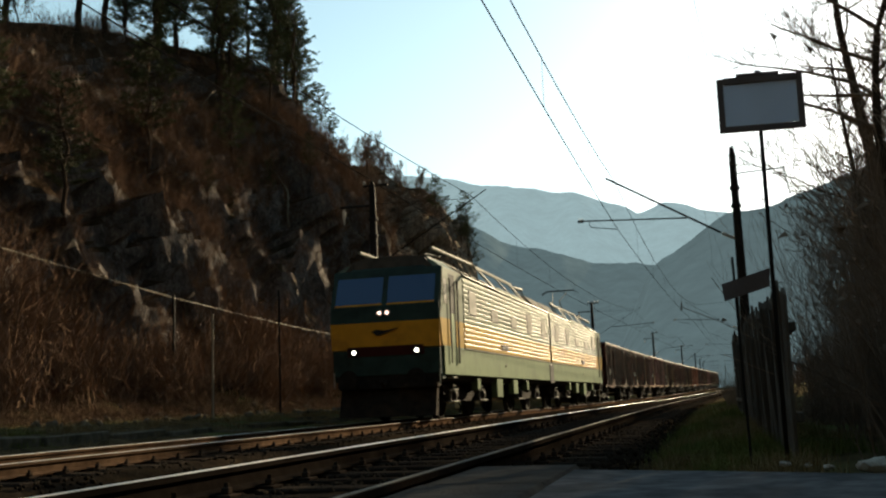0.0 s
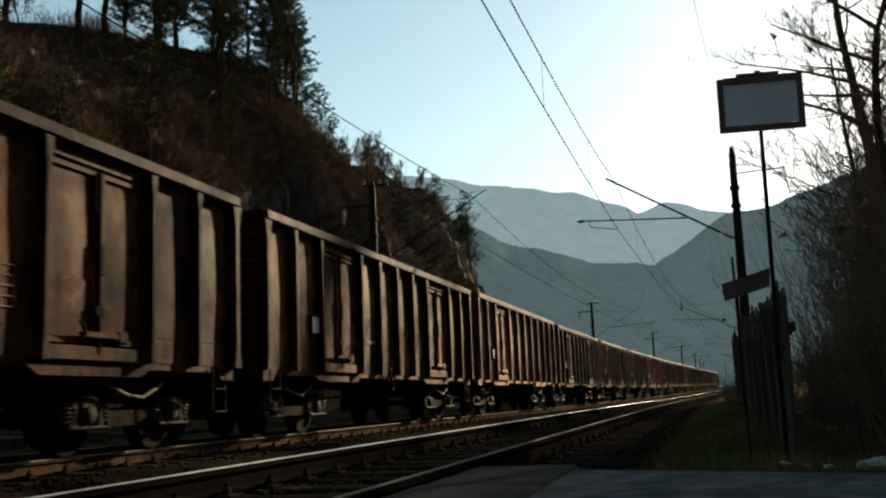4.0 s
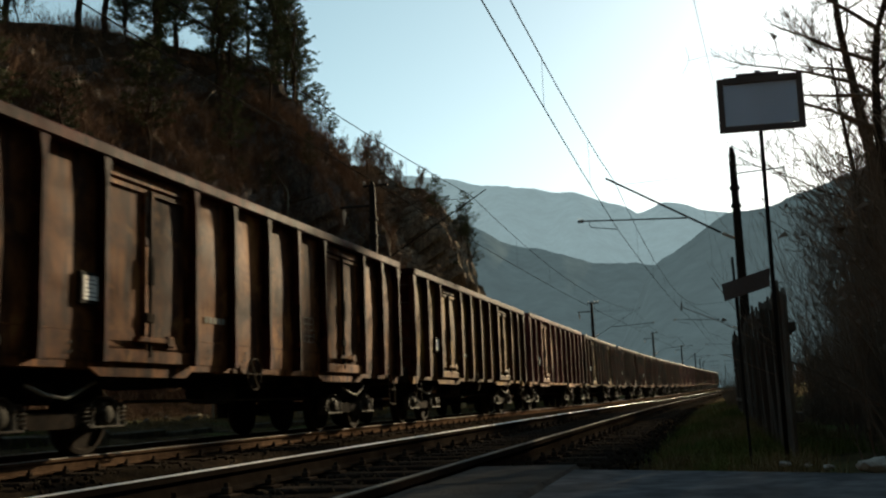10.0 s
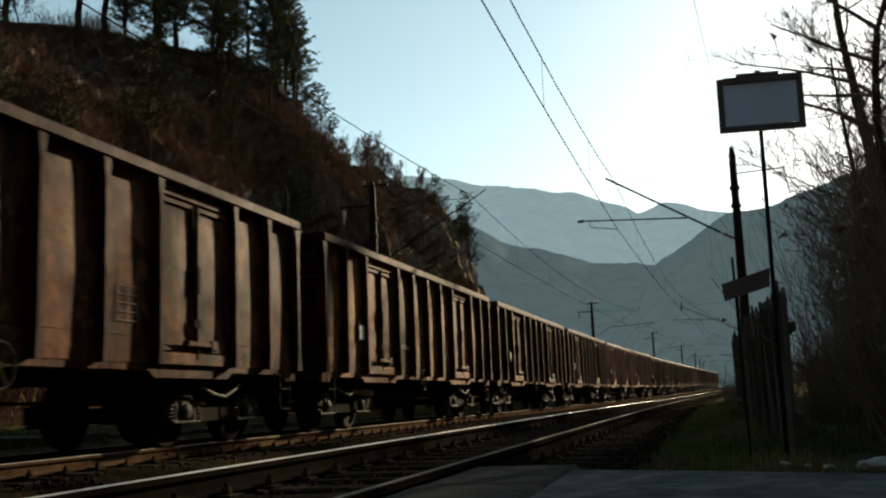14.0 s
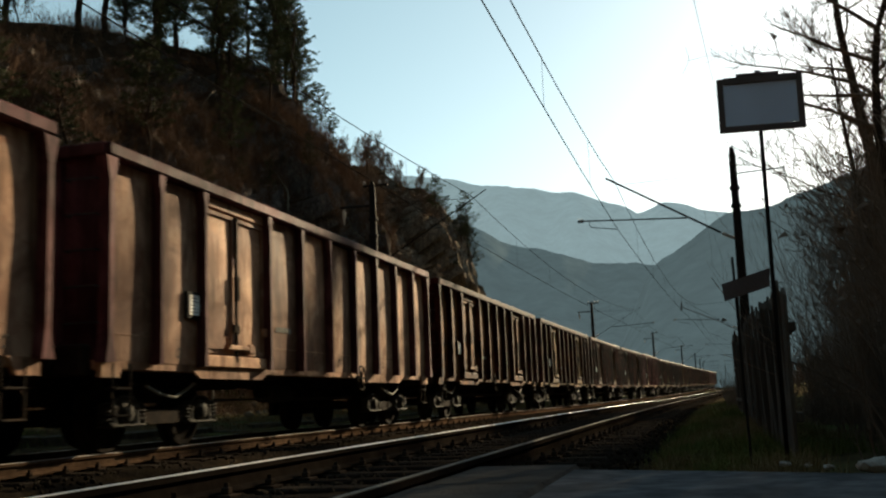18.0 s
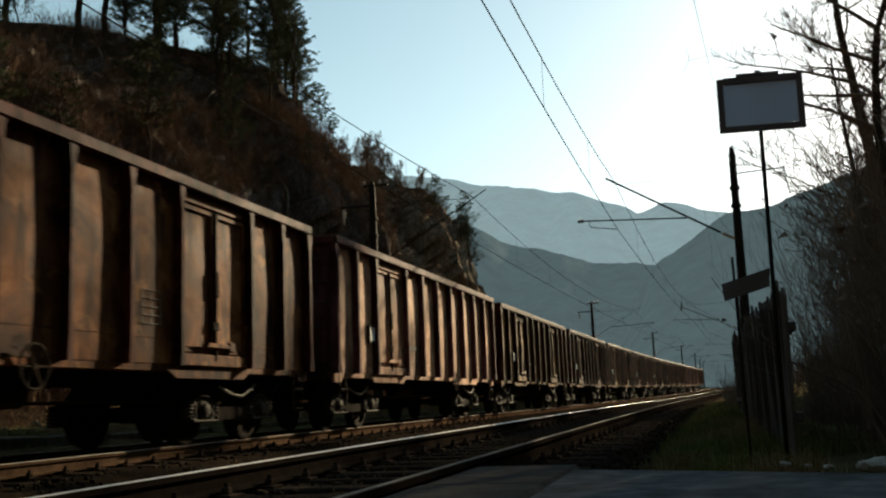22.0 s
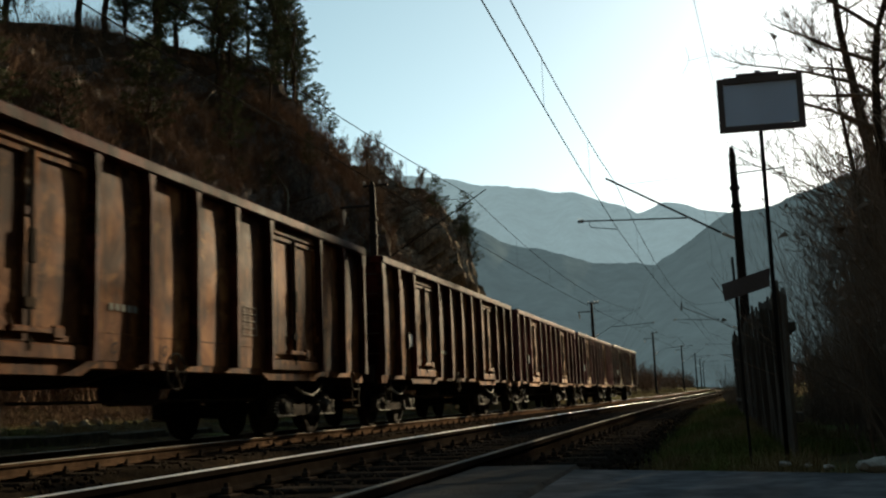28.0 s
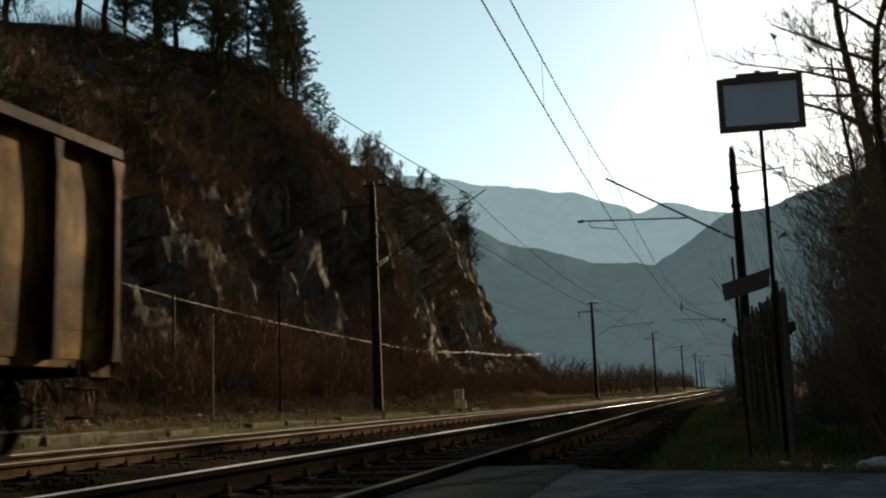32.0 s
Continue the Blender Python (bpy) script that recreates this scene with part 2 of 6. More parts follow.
# ---- mesh kit ----
class Geo:
    def __init__(self):
        self.v, self.f = [], []

    def add(self, verts, faces):
        n = len(self.v)
        self.v.extend(verts)
        self.f.extend([tuple(i + n for i in q) for q in faces])
        return self

    def box(self, x0, x1, y0, y1, z0, z1, b=0.0):
        """A box, with its edges chamfered by b."""
        lo, hi = (x0, y0, z0), (x1, y1, z1)
        if b <= 0:
            v = [(x, y, z) for x in (x0, x1) for y in (y0, y1) for z in (z0, z1)]
            return self.add(v, [(0, 1, 3, 2), (4, 6, 7, 5), (0, 4, 5, 1), (2, 3, 7, 6), (0, 2, 6, 4), (1, 5, 7, 3)])
        b = min(b, *((h - l) * 0.45 for l, h in zip(lo, hi)))
        idx, v = {}, []
        for sx in (0, 1):
            for sy in (0, 1):
                for sz in (0, 1):
                    s = (sx, sy, sz)
                    c = [hi[i] if s[i] else lo[i] for i in range(3)]
                    inn = [c[i] + (-b if s[i] else b) for i in range(3)]
                    for ax in range(3):
                        p = list(inn)
                        p[ax] = c[ax]
                        idx[s, ax] = len(v)
                        v.append(tuple(p))
        f = []
        for ax in range(3):
            o, q = (ax + 1) % 3, (ax + 2) % 3
            for s in (0, 1):
                loop = []
                for i, j in ((0, 0), (1, 0), (1, 1), (0, 1)):
                    k = [0, 0, 0]
                    k[ax], k[o], k[q] = s, i, j
                    loop.append(idx[tuple(k), ax])
                f.append(tuple(loop if s else loop[::-1]))
        for ax in range(3):
            o, q = (ax + 1) % 3, (ax + 2) % 3
            for i in (0, 1):
                for j in (0, 1):
                    k0, k1 = [0, 0, 0], [0, 0, 0]
                    k0[ax], k0[o], k0[q] = 0, i, j
                    k1[ax], k1[o], k1[q] = 1, i, j
                    loop = [idx[tuple(k0), o], idx[tuple(k1), o], idx[tuple(k1), q], idx[tuple(k0), q]]
                    f.append(tuple(loop if (i ^ j) else loop[::-1]))
        for sx in (0, 1):
            for sy in (0, 1):
                for sz in (0, 1):
                    s = (sx, sy, sz)
                    loop = [idx[s, 0], idx[s, 1], idx[s, 2]]
                    f.append(tuple(loop if (sx + sy + sz) % 2 else loop[::-1]))
        return self.add(v, f)

    def tube(self, pts, radii, n=6, caps=True):
        pts = [Vector(p) for p in pts]
        if not isinstance(radii, (list, tuple)):
            radii = [radii] * len(pts)
        rings, base = [], len(self.v)
        for i, p in enumerate(pts):
            d = (pts[min(i + 1, len(pts) - 1)] - pts[max(i - 1, 0)]).normalized()
            s = d.cross(Vector((0, 0, 1)) if abs(d.z) < 0.95 else Vector((1, 0, 0))).normalized()
            u = s.cross(d)
            for k in range(n):
                w = 2 * math.pi * k / n
                self.v.append(tuple(p + (s * math.cos(w) + u * math.sin(w)) * radii[i]))
        for i in range(len(pts) - 1):
            for k in range(n):
                self.f.append((base + i * n + k, base + i * n + (k + 1) % n, base + (i + 1) * n + (k + 1) % n, base + (i + 1) * n + k))
        if caps:
            self.f.append(tuple(base + k for k in range(n))[::-1])
            self.f.append(tuple(base + (len(pts) - 1) * n + k for k in range(n)))
        return self

    def lathe(self, axis_o, axis, prof, n=16):
        """prof: (distance along the axis, radius)."""
        o, d = Vector(axis_o), Vector(axis).normalized()
        s = d.cross(Vector((0, 0, 1)) if abs(d.z) < 0.9 else Vector((1, 0, 0))).normalized()
        u = s.cross(d)
        base = len(self.v)
        for h, r in prof:
            for k in range(n):
                w = 2 * math.pi * k / n
                self.v.append(tuple(o + d * h + (s * math.cos(w) + u * math.sin(w)) * r))
        for i in range(len(prof) - 1):
            for k in range(n):
                self.f.append((base + i * n + k, base + i * n + (k + 1) % n, base + (i + 1) * n + (k + 1) % n, base + (i + 1) * n + k))
        self.f.append(tuple(base + k for k in range(n))[::-1])
        self.f.append(tuple(base + (len(prof) - 1) * n + k for k in range(n)))
        return self

    def prism(self, outline, axis, a0, a1):
        """An outline in the plane across axis ('x': y,z; 'y': x,z; 'z': x,y), drawn out from a0 to a1."""
        n = len(outline)

        def put(p, q):
            return {"x": (q, p[0], p[1]), "y": (p[0], q, p[1]), "z": (p[0], p[1], q)}[axis]
        v = [put(p, a0) for p in outline] + [put(p, a1) for p in outline]
        f = [(i, (i + 1) % n, n + (i + 1) % n, n + i) for i in range(n)]
        f += [tuple(range(n))[::-1], tuple(range(n, 2 * n))]
        return self.add(v, f)

    def sweep(self, outline, ys, u0=0.0, z0=0.0):
        """An outline (u, z) drawn along the track line."""
        n, base = len(outline), len(self.v)
        for y in ys:
            for u, z in outline:
                self.v.append(tuple(along(u0 + u, y, z0 + z)))
        for i in range(len(ys) - 1):
            for k in range(n):
                self.f.append((base + i * n + k, base + i * n + (k + 1) % n, base + (i + 1) * n + (k + 1) % n, base + (i + 1) * n + k))
        self.f.append(tuple(base + k for k in range(n)))
        self.f.append(tuple(base + (len(ys) - 1) * n + k for k in range(n))[::-1])
        return self

    def mesh(self, name, material, smooth=False):
        me = bpy.data.meshes.new(name)
        me.from_pydata(self.v, [], self.f)
        me.materials.append(material)
        bm = bmesh.new()
        bm.from_mesh(me)
        bmesh.ops.recalc_face_normals(bm, faces=bm.faces)
        bm.to_mesh(me)
        bm.free()
        if smooth:
            me.polygons.foreach_set("use_smooth", [True] * len(me.polygons))
        return me


def part(name, g, material, parent, label="", at=None, smooth=False):
    ob = new(name, g if isinstance(g, bpy.types.Mesh) else g.mesh(name, material, smooth))
    if parent:
        ob.parent = parent
    if at is not None:
        ob.matrix_basis = at if isinstance(at, Matrix) else Matrix.Translation(at)
    if label:
        ob["label"] = label
    return ob


def thing(name, label, category, group="", kind="", at=None):
    ob = tagged(new(name), label, category, group, kind)
    if at is not None:
        ob.matrix_basis = at if isinstance(at, Matrix) else Matrix.Translation(at)
    return ob


def solo(name, g, material, label, category, group="", kind="", at=None, smooth=False):
    return tagged(part(name, g, material, None, "", at, smooth), label, category, group, kind)


def merged(name, protos, poses, material, smooth=False):
    """Many copies of few raw shapes in one mesh. protos: (verts, faces of one size) as arrays."""
    vs, fs, base = [], [], 0
    for k, m in poses:
        v, f = protos[k]
        a = np.array(m)
        vs.append(v @ a[:3, :3].T + a[:3, 3])
        fs.append(f + base)
        base += len(v)
    v, f = np.concatenate(vs), np.concatenate(fs)
    me = bpy.data.meshes.new(name)
    n, w = f.shape
    me.vertices.add(len(v))
    me.vertices.foreach_set("co", v.astype(np.float32).ravel())
    me.loops.add(n * w)
    me.loops.foreach_set("vertex_index", f.astype(np.int32).ravel())
    me.polygons.add(n)
    me.polygons.foreach_set("loop_start", np.arange(0, n * w, w, dtype=np.int32))
    me.polygons.foreach_set("loop_total", np.full(n, w, dtype=np.int32))
    me.materials.append(material)
    me.update(calc_edges=True)
    if smooth:
        me.polygons.foreach_set("use_smooth", [True] * n)
    return me


rng = random.Random(7)

# ---- ground ----
GROUND = [(-1500, 3.0), (-400, 3.0), (-60, 2.0), (-18, 0.6), (-13, 0.28), (-11.25, 0.2), (-10.9, -0.12), (-10.2, -0.2), (-9.4, -0.3),
          (-6.2, -0.32), (-4.6, -0.3), (-4.0, -0.24), (-0.6, -0.22), (-0.2, -0.06), (0.4, 0.02), (1.5, 0.04), (4, 0.1), (12, 0.6), (60, 3.0), (400, 3.0), (1500, 3.0)]


def ground_z(u):
    for (a, za), (b, zb) in zip(GROUND, GROUND[1:]):
        if a <= u <= b:
            return za + (zb - za) * (u - a) / (b - a)
    return 3.0


def ground_sheet():
    us = [-1500, -900, -400, -150, -60, -30] + [-20 + 0.5 * i for i in range(70)] + [16, 20, 30, 60, 150, 400, 900, 1500]
    ys = [-1500, -700, -300, -120, -50, -25, -12] + [-6 + 0.5 * i for i in range(100)] + [46 + 2 * i for i in range(50)] + [150, 170, 200, 240, 300, 380, 500, 800, 1500]
    g = Geo()
    for y in ys:
        for u in us:
            p = along(u, y, ground_z(u)) if y < 400 else Vector((u + bend(400) + 0.011 * (y - 400), y, ground_z(u) + rise(400)))
            near = abs(u + 3) < 20 and -8 < y < 150
            if near:
                p.z += 0.05 * (noise.noise((p.x * 0.9, p.y * 0.9, 0))) + 0.03 * noise.noise((p.x * 2.7, p.y * 2.7, 3))
            if u > -0.9 and y < 6.4:
                p.z = min(p.z, 0.0)
            g.v.append(tuple(p))
    w = len(us)
    g.f = [(j * w + i, j * w + i + 1, (j + 1) * w + i + 1, (j + 1) * w + i) for j in range(len(ys) - 1) for i in range(w - 1)]
    return solo("ground", g, M_SOIL, "brown winter ground with dry grass and bare soil", "ground", kind="structure", smooth=True)


ground_sheet()
YS = [-8 + 2 * i for i in range(64)] + [122 + 6 * i for i in range(40)]


def ballast_bed(u, z, half):
    g = Geo()
    ys = [-8 + 0.4 * i for i in range(170)] + [60 + 3 * i for i in range(100)]
    prof = [(-half - 0.75, -0.45), (-half - 0.35, -0.12), (-half, 0.0), (-half * 0.6, 0.02), (-0.5, 0.0), (0, 0.01), (0.5, 0.0), (half * 0.6, 0.02), (half, 0.0), (half + 0.35, -0.14), (half + 0.75, -0.45)]
    n = len(prof)
    for y in ys:
        for k, (a, b) in enumerate(prof):
            p = along(u + a, y, z + b)
            p.z += 0.05 * noise.noise((p.x * 3, p.y * 3, 5))
            g.v.append(tuple(p))
    g.f = [(j * n + i, j * n + i + 1, (j + 1) * n + i + 1, (j + 1) * n + i) for j in range(len(ys) - 1) for i in range(n - 1)]
    return g


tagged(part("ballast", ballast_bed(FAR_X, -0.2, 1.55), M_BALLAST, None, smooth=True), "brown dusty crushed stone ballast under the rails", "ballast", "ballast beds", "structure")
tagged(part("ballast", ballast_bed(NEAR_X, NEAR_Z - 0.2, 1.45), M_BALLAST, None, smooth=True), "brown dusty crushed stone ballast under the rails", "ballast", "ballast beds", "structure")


def stone_protos():
    out = []
    for s in range(4):
        r = random.Random(s)
        v = np.array([(x * r.uniform(0.6, 1), y * r.uniform(0.6, 1), z * r.uniform(0.5, 0.9)) for x, y, z in
                      ((1, 0, 0), (0, 1, 0), (-1, 0, 0), (0, -1, 0), (0.3, 0.2, 1), (-0.2, 0.1, -1))])
        f = np.array([(0, 1, 4), (1, 2, 4), (2, 3, 4), (3, 0, 4), (1, 0, 5), (2, 1, 5), (3, 2, 5), (0, 3, 5)])
        out.append((v, f))
    return out


def loose_stones():
    poses = []
    for c, z, k in ((FAR_X, -0.2, 9000), (NEAR_X, NEAR_Z - 0.2, 11000)):
        for _ in range(k):
            y = -2 + 45 * rng.random() ** 1.6
            u = rng.uniform(-2.0, 2.0)
            drop = 0 if abs(u) < 1.5 else -(abs(u) - 1.5) * 0.38
            p = along(c + u, y, z + drop + 0.015)
            s = rng.uniform(0.02, 0.045)
            poses.append((rng.randrange(4), Matrix.LocRotScale(p, Euler((rng.random() * 6, rng.random() * 6, rng.random() * 6)), (s, s, s))))
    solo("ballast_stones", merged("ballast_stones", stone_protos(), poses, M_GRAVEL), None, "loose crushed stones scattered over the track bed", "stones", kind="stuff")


loose_stones()

# ---- tracks ----
RAIL_OUT = [(-0.0675, -0.15), (0.0675, -0.15), (0.0675, -0.138), (0.012, -0.12), (0.009, -0.05), (0.035, -0.036), (0.035, -0.006)]
RAIL_OUT = RAIL_OUT + [(-a, b) for a, b in RAIL_OUT[::-1][:-2]]


def track(u, z, label, dull=False):
    t = thing("railway_track", label, "railway track", "railway tracks", "structure")
    ys = [-8 + 1.0 * i for i in range(130)] + [122 + 5 * i for i in range(66)]
    w = 0.013 if dull else 0.026  # half the width of the polished band
    for side in (-1, 1):
        r = part("rail", Geo().sweep(RAIL_OUT, ys, u + side * 0.7525, z), M_RAILSHADED if dull else M_RAILSIDE, t, "rusty steel rail")
        part("rail_head", Geo().sweep([(-w, -0.012), (w, -0.012), (w, -0.002), (w * 0.8, 0.0), (-w * 0.8, 0.0), (-w, -0.002)], ys, u + side * 0.7525, z), M_RAILDULL if dull and side > 0 else M_RAIL, r, "polished running surface")
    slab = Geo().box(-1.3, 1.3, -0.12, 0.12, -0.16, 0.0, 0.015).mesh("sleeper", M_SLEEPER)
    clip = Geo().box(-0.16, 0.16, -0.075, 0.075, 0.0, 0.018, 0.004).box(-0.125, -0.075, -0.03, 0.03, 0.018, 0.06, 0.008).box(0.075, 0.125, -0.03, 0.03, 0.018, 0.06, 0.008)
    clip.tube([(-0.1, 0, 0.05), (-0.1, 0, 0.085)], 0.016, 6).tube([(0.1, 0, 0.05), (0.1, 0, 0.085)], 0.016, 6)
    clip = clip.mesh("rail_fastening", M_CLIP)
    far = Geo()
    for i in range(480):
        y = -6 + 0.61 * i
        p = along(u, y, z - 0.168)
        m = Matrix.LocRotScale(p, Euler((0, 0, -math.atan(bend(y + 1) - bend(y)) + rng.uniform(-0.006, 0.006))), None)
        if i < 130:
            s = part("sleeper", slab, None, t, at=m)
            if i < 70:
                for side in (-1, 1):
                    part("rail_fastening", clip, None, s, at=(side * 0.7525, 0, 0.0))
        else:
            far.add([tuple(m @ Vector(q)) for q in ((-1.3, -0.12, 0), (1.3, -0.12, 0), (1.3, 0.12, 0), (-1.3, 0.12, 0), (-1.3, -0.12, -0.15), (1.3, -0.12, -0.15))], [(0, 1, 2, 3), (4, 5, 1, 0)])
    tagged(part("far_sleepers", far, M_SLEEPER, t), kind="stuff")
    return t


track(FAR_X, 0.0, "main line track with polished rails on wooden sleepers")
track(NEAR_X, NEAR_Z, "second track with rusty rails on dark wooden sleepers", True)

# ---- road ----
def road():
    g = Geo()
    xs = [-1.28, -1.0, -0.6, 0, 0.6, 1.2, 2, 4, 8, 16]
    n = len(xs)
    ys = [-14, -8, -4, 0, 2, 3.5, 4.5, 5.2]
    for j, y in enumerate(ys + [5.2]):
        for x in xs:
            edge = (5.98 - 0.42 * (x + 1.4) if x < 1.2 else 4.9 - 0.2 * (x - 1.2)) + 0.06 * noise.noise((x * 2.5, 1, 2))
            yy = edge if j >= len(ys) - 1 else min(y, edge - 0.3)
            z = 0.055 if j < len(ys) else -0.1
            g.v.append((x, yy, z + (0.012 * noise.noise((x * 1.3, yy * 1.3, 9)) if j < len(ys) else 0)))
    g.f = [(j * n + i, j * n + i + 1, (j + 1) * n + i + 1, (j + 1) * n + i) for j in range(len(ys)) for i in range(n - 1)]
    solo("road", g, M_ASPHALT, "grey cracked asphalt of the level crossing road", "road", kind="structure")
    t = thing("level_crossing", "concrete deck beside the rail at the level crossing", "level crossing")
    for i in range(3):
        part("panel", Geo().box(-1.36, -1.3 + 0.55, 2.2 + 1.25 * i, 3.42 + 1.25 * i, -0.12, 0.07 + 0.004 * (i % 2), 0.02), M_DECK, t)
    g = Geo()
    g.v = []
    r = random.Random(3)
    bm = bmesh.new()
    bmesh.ops.create_icosphere(bm, subdivisions=2, radius=1)
    for v in bm.verts:
        v.co *= 0.8 + 0.35 * noise.noise(v.co * 1.7)
        v.co.z *= 0.6
    me = bpy.data.meshes.new("kerb_stone")
    bm.to_mesh(me)
    bm.free()
    me.materials.append(M_STONE)
    for x, y, s in ((0.74, 5.25, 0.075), (0.55, 5.42, 0.03), (0.47, 5.6, 0.022), (0.36, 5.7, 0.03)):
        solo("stone", me, None, "pale rounded stone lying at the road edge", "stone", "stones at the road edge", at=Matrix.LocRotScale((x, y, 0.05 + s * 0.4), Euler((0, 0, x * 9)), (s * 1.4, s, s)))


road()

# ---- hillside ----
PROFILE = [(0, 0.0), (1.0, 0.35), (3.2, 1.6), (4.2, 3.6), (5.2, 7.0), (6.6, 10.4), (8.2, 13.2), (10.5, 15.6), (14, 17.8), (20, 19.4), (32, 21), (70, 22)]
HEIGHT = [(-40, 0.72), (10, 0.76), (26, 0.80), (36, 0.93), (46, 1.12), (56, 1.2), (64, 1.03), (70, 1.0), (75, 1.04), (80, 1.14), (84, 1.14), (87, 0.9), (90, 0.7), (95, 0.52), (100, 0.42), (107, 0.3), (118, 0.17), (135, 0.08), (160, 0.0)]


def lerp(tab, x):
    if x <= tab[0][0]:
        return tab[0][1]
    for (a, p), (b, q) in zip(tab, tab[1:]):
        if x <= b:
            return p + (q - p) * (x - a) / (b - a)
    return tab[-1][1]


def hill_point(y, d):
    """The hillside d metres behind its foot."""
    foot = -12.7 - 0.02 * max(y - 30, 0) + 0.9 * noise.noise((y * 0.11, 0, 1)) + 0.4 * noise.noise((y * 0.4, 0, 1))
    h = lerp(PROFILE, d) * lerp(HEIGHT, y + 2.5 * noise.noise((y * 0.1, d * 0.15, 7)))
    p = Vector((foot - d, y, 0.15 + h))
    steep = min(max((d - 2.5) / 2, 0.0), 1.0) * min(max((17 - d) / 6, 0.12), 1.0)
    tilt = p.z + 0.45 * p.y
    big = noise.noise((p.x * 0.12, p.y * 0.16, p.z * 0.1))
    mid = noise.noise((p.x * 0.2, p.y * 0.45, tilt * 0.12))
    crag = 1 - 2 * abs(noise.noise((p.x * 0.15, p.y * 0.8, p.z * 0.1)))
    rib = 1 - 2 * abs(noise.noise((3.1, p.y * 2.1, p.z * 0.28)))
    fine = noise.noise((p.x * 1.6, p.y * 2.4, p.z * 0.9))
    grit = noise.noise((p.x * 3.4, p.y * 5.0, p.z * 1.8))
    k = min(lerp(HEIGHT, y) * 1.6, 1.0)
    out = steep * k * (0.7 * big + 0.4 * mid + 0.3 * crag + 0.2 * rib + 0.16 * fine + 0.12 * grit) + 0.12 * fine * (d > 0.4)
    for f, a in ((0.22, 0.5), (0.6, 0.2)):
        q = Vector((p.x * f, (p.y + 0.35 * p.z) * f * 1.15, (p.z - 0.3 * p.y) * f * 0.45))
        out += steep * k * a * 2.0 * (noise.cell(noise.voronoi(q)[1][0] * 5.3) - 0.5)
    p.x += out * 0.9
    p.z += 0.35 * out + 0.25 * noise.noise((p.x * 0.5, p.y * 0.5, 4)) * min(d, 1)
    p.x += bend(y)
    p.z += rise(y)
    return p


def hillside():
    ds = [0.0, 0.25, 0.5, 0.75, 1.0, 1.4, 1.8, 2.2, 2.6, 3.0] + [3.2 + 0.11 * i for i in range(62)] + [10.1 + 0.4 * i for i in range(20)] + [18.5 + i for i in range(12)] + [33, 40, 50, 70]
    ys = [-40 + 3 * i for i in range(13)] + [0 + 0.4 * i for i in range(300)] + [121 + 2 * i for i in range(20)]
    g = Geo()
    w = len(ds)
    g.v = [tuple(hill_point(y, d)) for y in ys for d in ds]
    g.f = [(j * w + i, j * w + i + 1, (j + 1) * w + i + 1, (j + 1) * w + i) for j in range(len(ys) - 1) for i in range(w - 1)]
    me = bpy.data.meshes.new("hillside")
    me.from_pydata(g.v, [], g.f)
    me.materials.append(M_ROCK)
    me.flip_normals()
    return solo("hillside", me, None, "steep rocky hillside with brown leaf litter and grey cliff", "hillside", kind="structure")


hillside()


# ---- plants ----
def grow(g, p, d, length, radius, depth, r, spread=0.6, up=0.15, kids=(3, 5), sides=5, minr=0.0025):
    """A bending branch and the branches that leave it."""
    steps = 4 if depth > 1 else 3
    pts, rad = [p.copy()], [radius]
    q, w = p.copy(), d.copy()
    for i in range(steps):
        w = (w + Vector((r.gauss(0, 0.16), r.gauss(0, 0.16), r.gauss(0, 0.1) + up * 0.3))).normalized()
        q = q + w * (length / steps)
        pts.append(q.copy())
        rad.append(max(radius * (1 - 0.75 * (i + 1) / steps), minr))
    g.tube(pts, rad, max(3, sides), caps=False)
    if depth <= 0:
        return
    for _ in range(r.randint(*kids)):
        k = r.uniform(0.25, 1.0)
        i = min(int(k * steps), steps - 1)
        o = pts[i].lerp(pts[i + 1], k * steps - i)
        side = Vector((r.gauss(0, 1), r.gauss(0, 1), r.gauss(0, 0.6))).normalized()
        nd = (w * (1 - spread * 0.6) + side * spread + Vector((0, 0, up))).normalized()
        grow(g, o, nd, length * r.uniform(0.45, 0.7), max(rad[i] * r.uniform(0.4, 0.6), minr), depth - 1, r, spread, up, kids, sides - 1, minr)


def bare_tree(seed, height, radius, lean=(0, 0), start=0.25, minr=0.006, limbs=18, depth=3, reach=1.0, rise_=(0.3, 1.1)):
    r = random.Random(seed)
    trunk, crown = Geo(), Geo()
    pts, rad, q = [], [], Vector((0, 0, -0.4))
    w = Vector((lean[0], lean[1], 1)).normalized()
    n = 9
    for i in range(n):
        pts.append(q.copy())
        rad.append(radius * (1.25 if i == 0 else 1) * (1 - 0.85 * i / n))
        w = (w + Vector((r.gauss(0, 0.06), r.gauss(0, 0.06), 0.05))).normalized()
        q = q + w * (height / n)
    trunk.tube(pts, rad, 9)
    for k in range(limbs):
        a = start + (1 - start) * (k + 0.5) / limbs
        i = min(int(a * (n - 1)), n - 2)
        o = pts[i].lerp(pts[i + 1], a * (n - 1) - i)
        th = r.uniform(0, 6.28)
        d = Vector((math.cos(th), math.sin(th), r.uniform(*rise_))).normalized()
        grow(crown, o, d, reach * height * r.uniform(0.2, 0.34) * (1.15 - 0.6 * a), rad[i] * r.uniform(0.3, 0.5), depth, r, 0.6, 0.18, (3, 5), 5, minr)
    return trunk.mesh("trunk", M_BARK, True), crown.mesh("branches", M_TWIG)


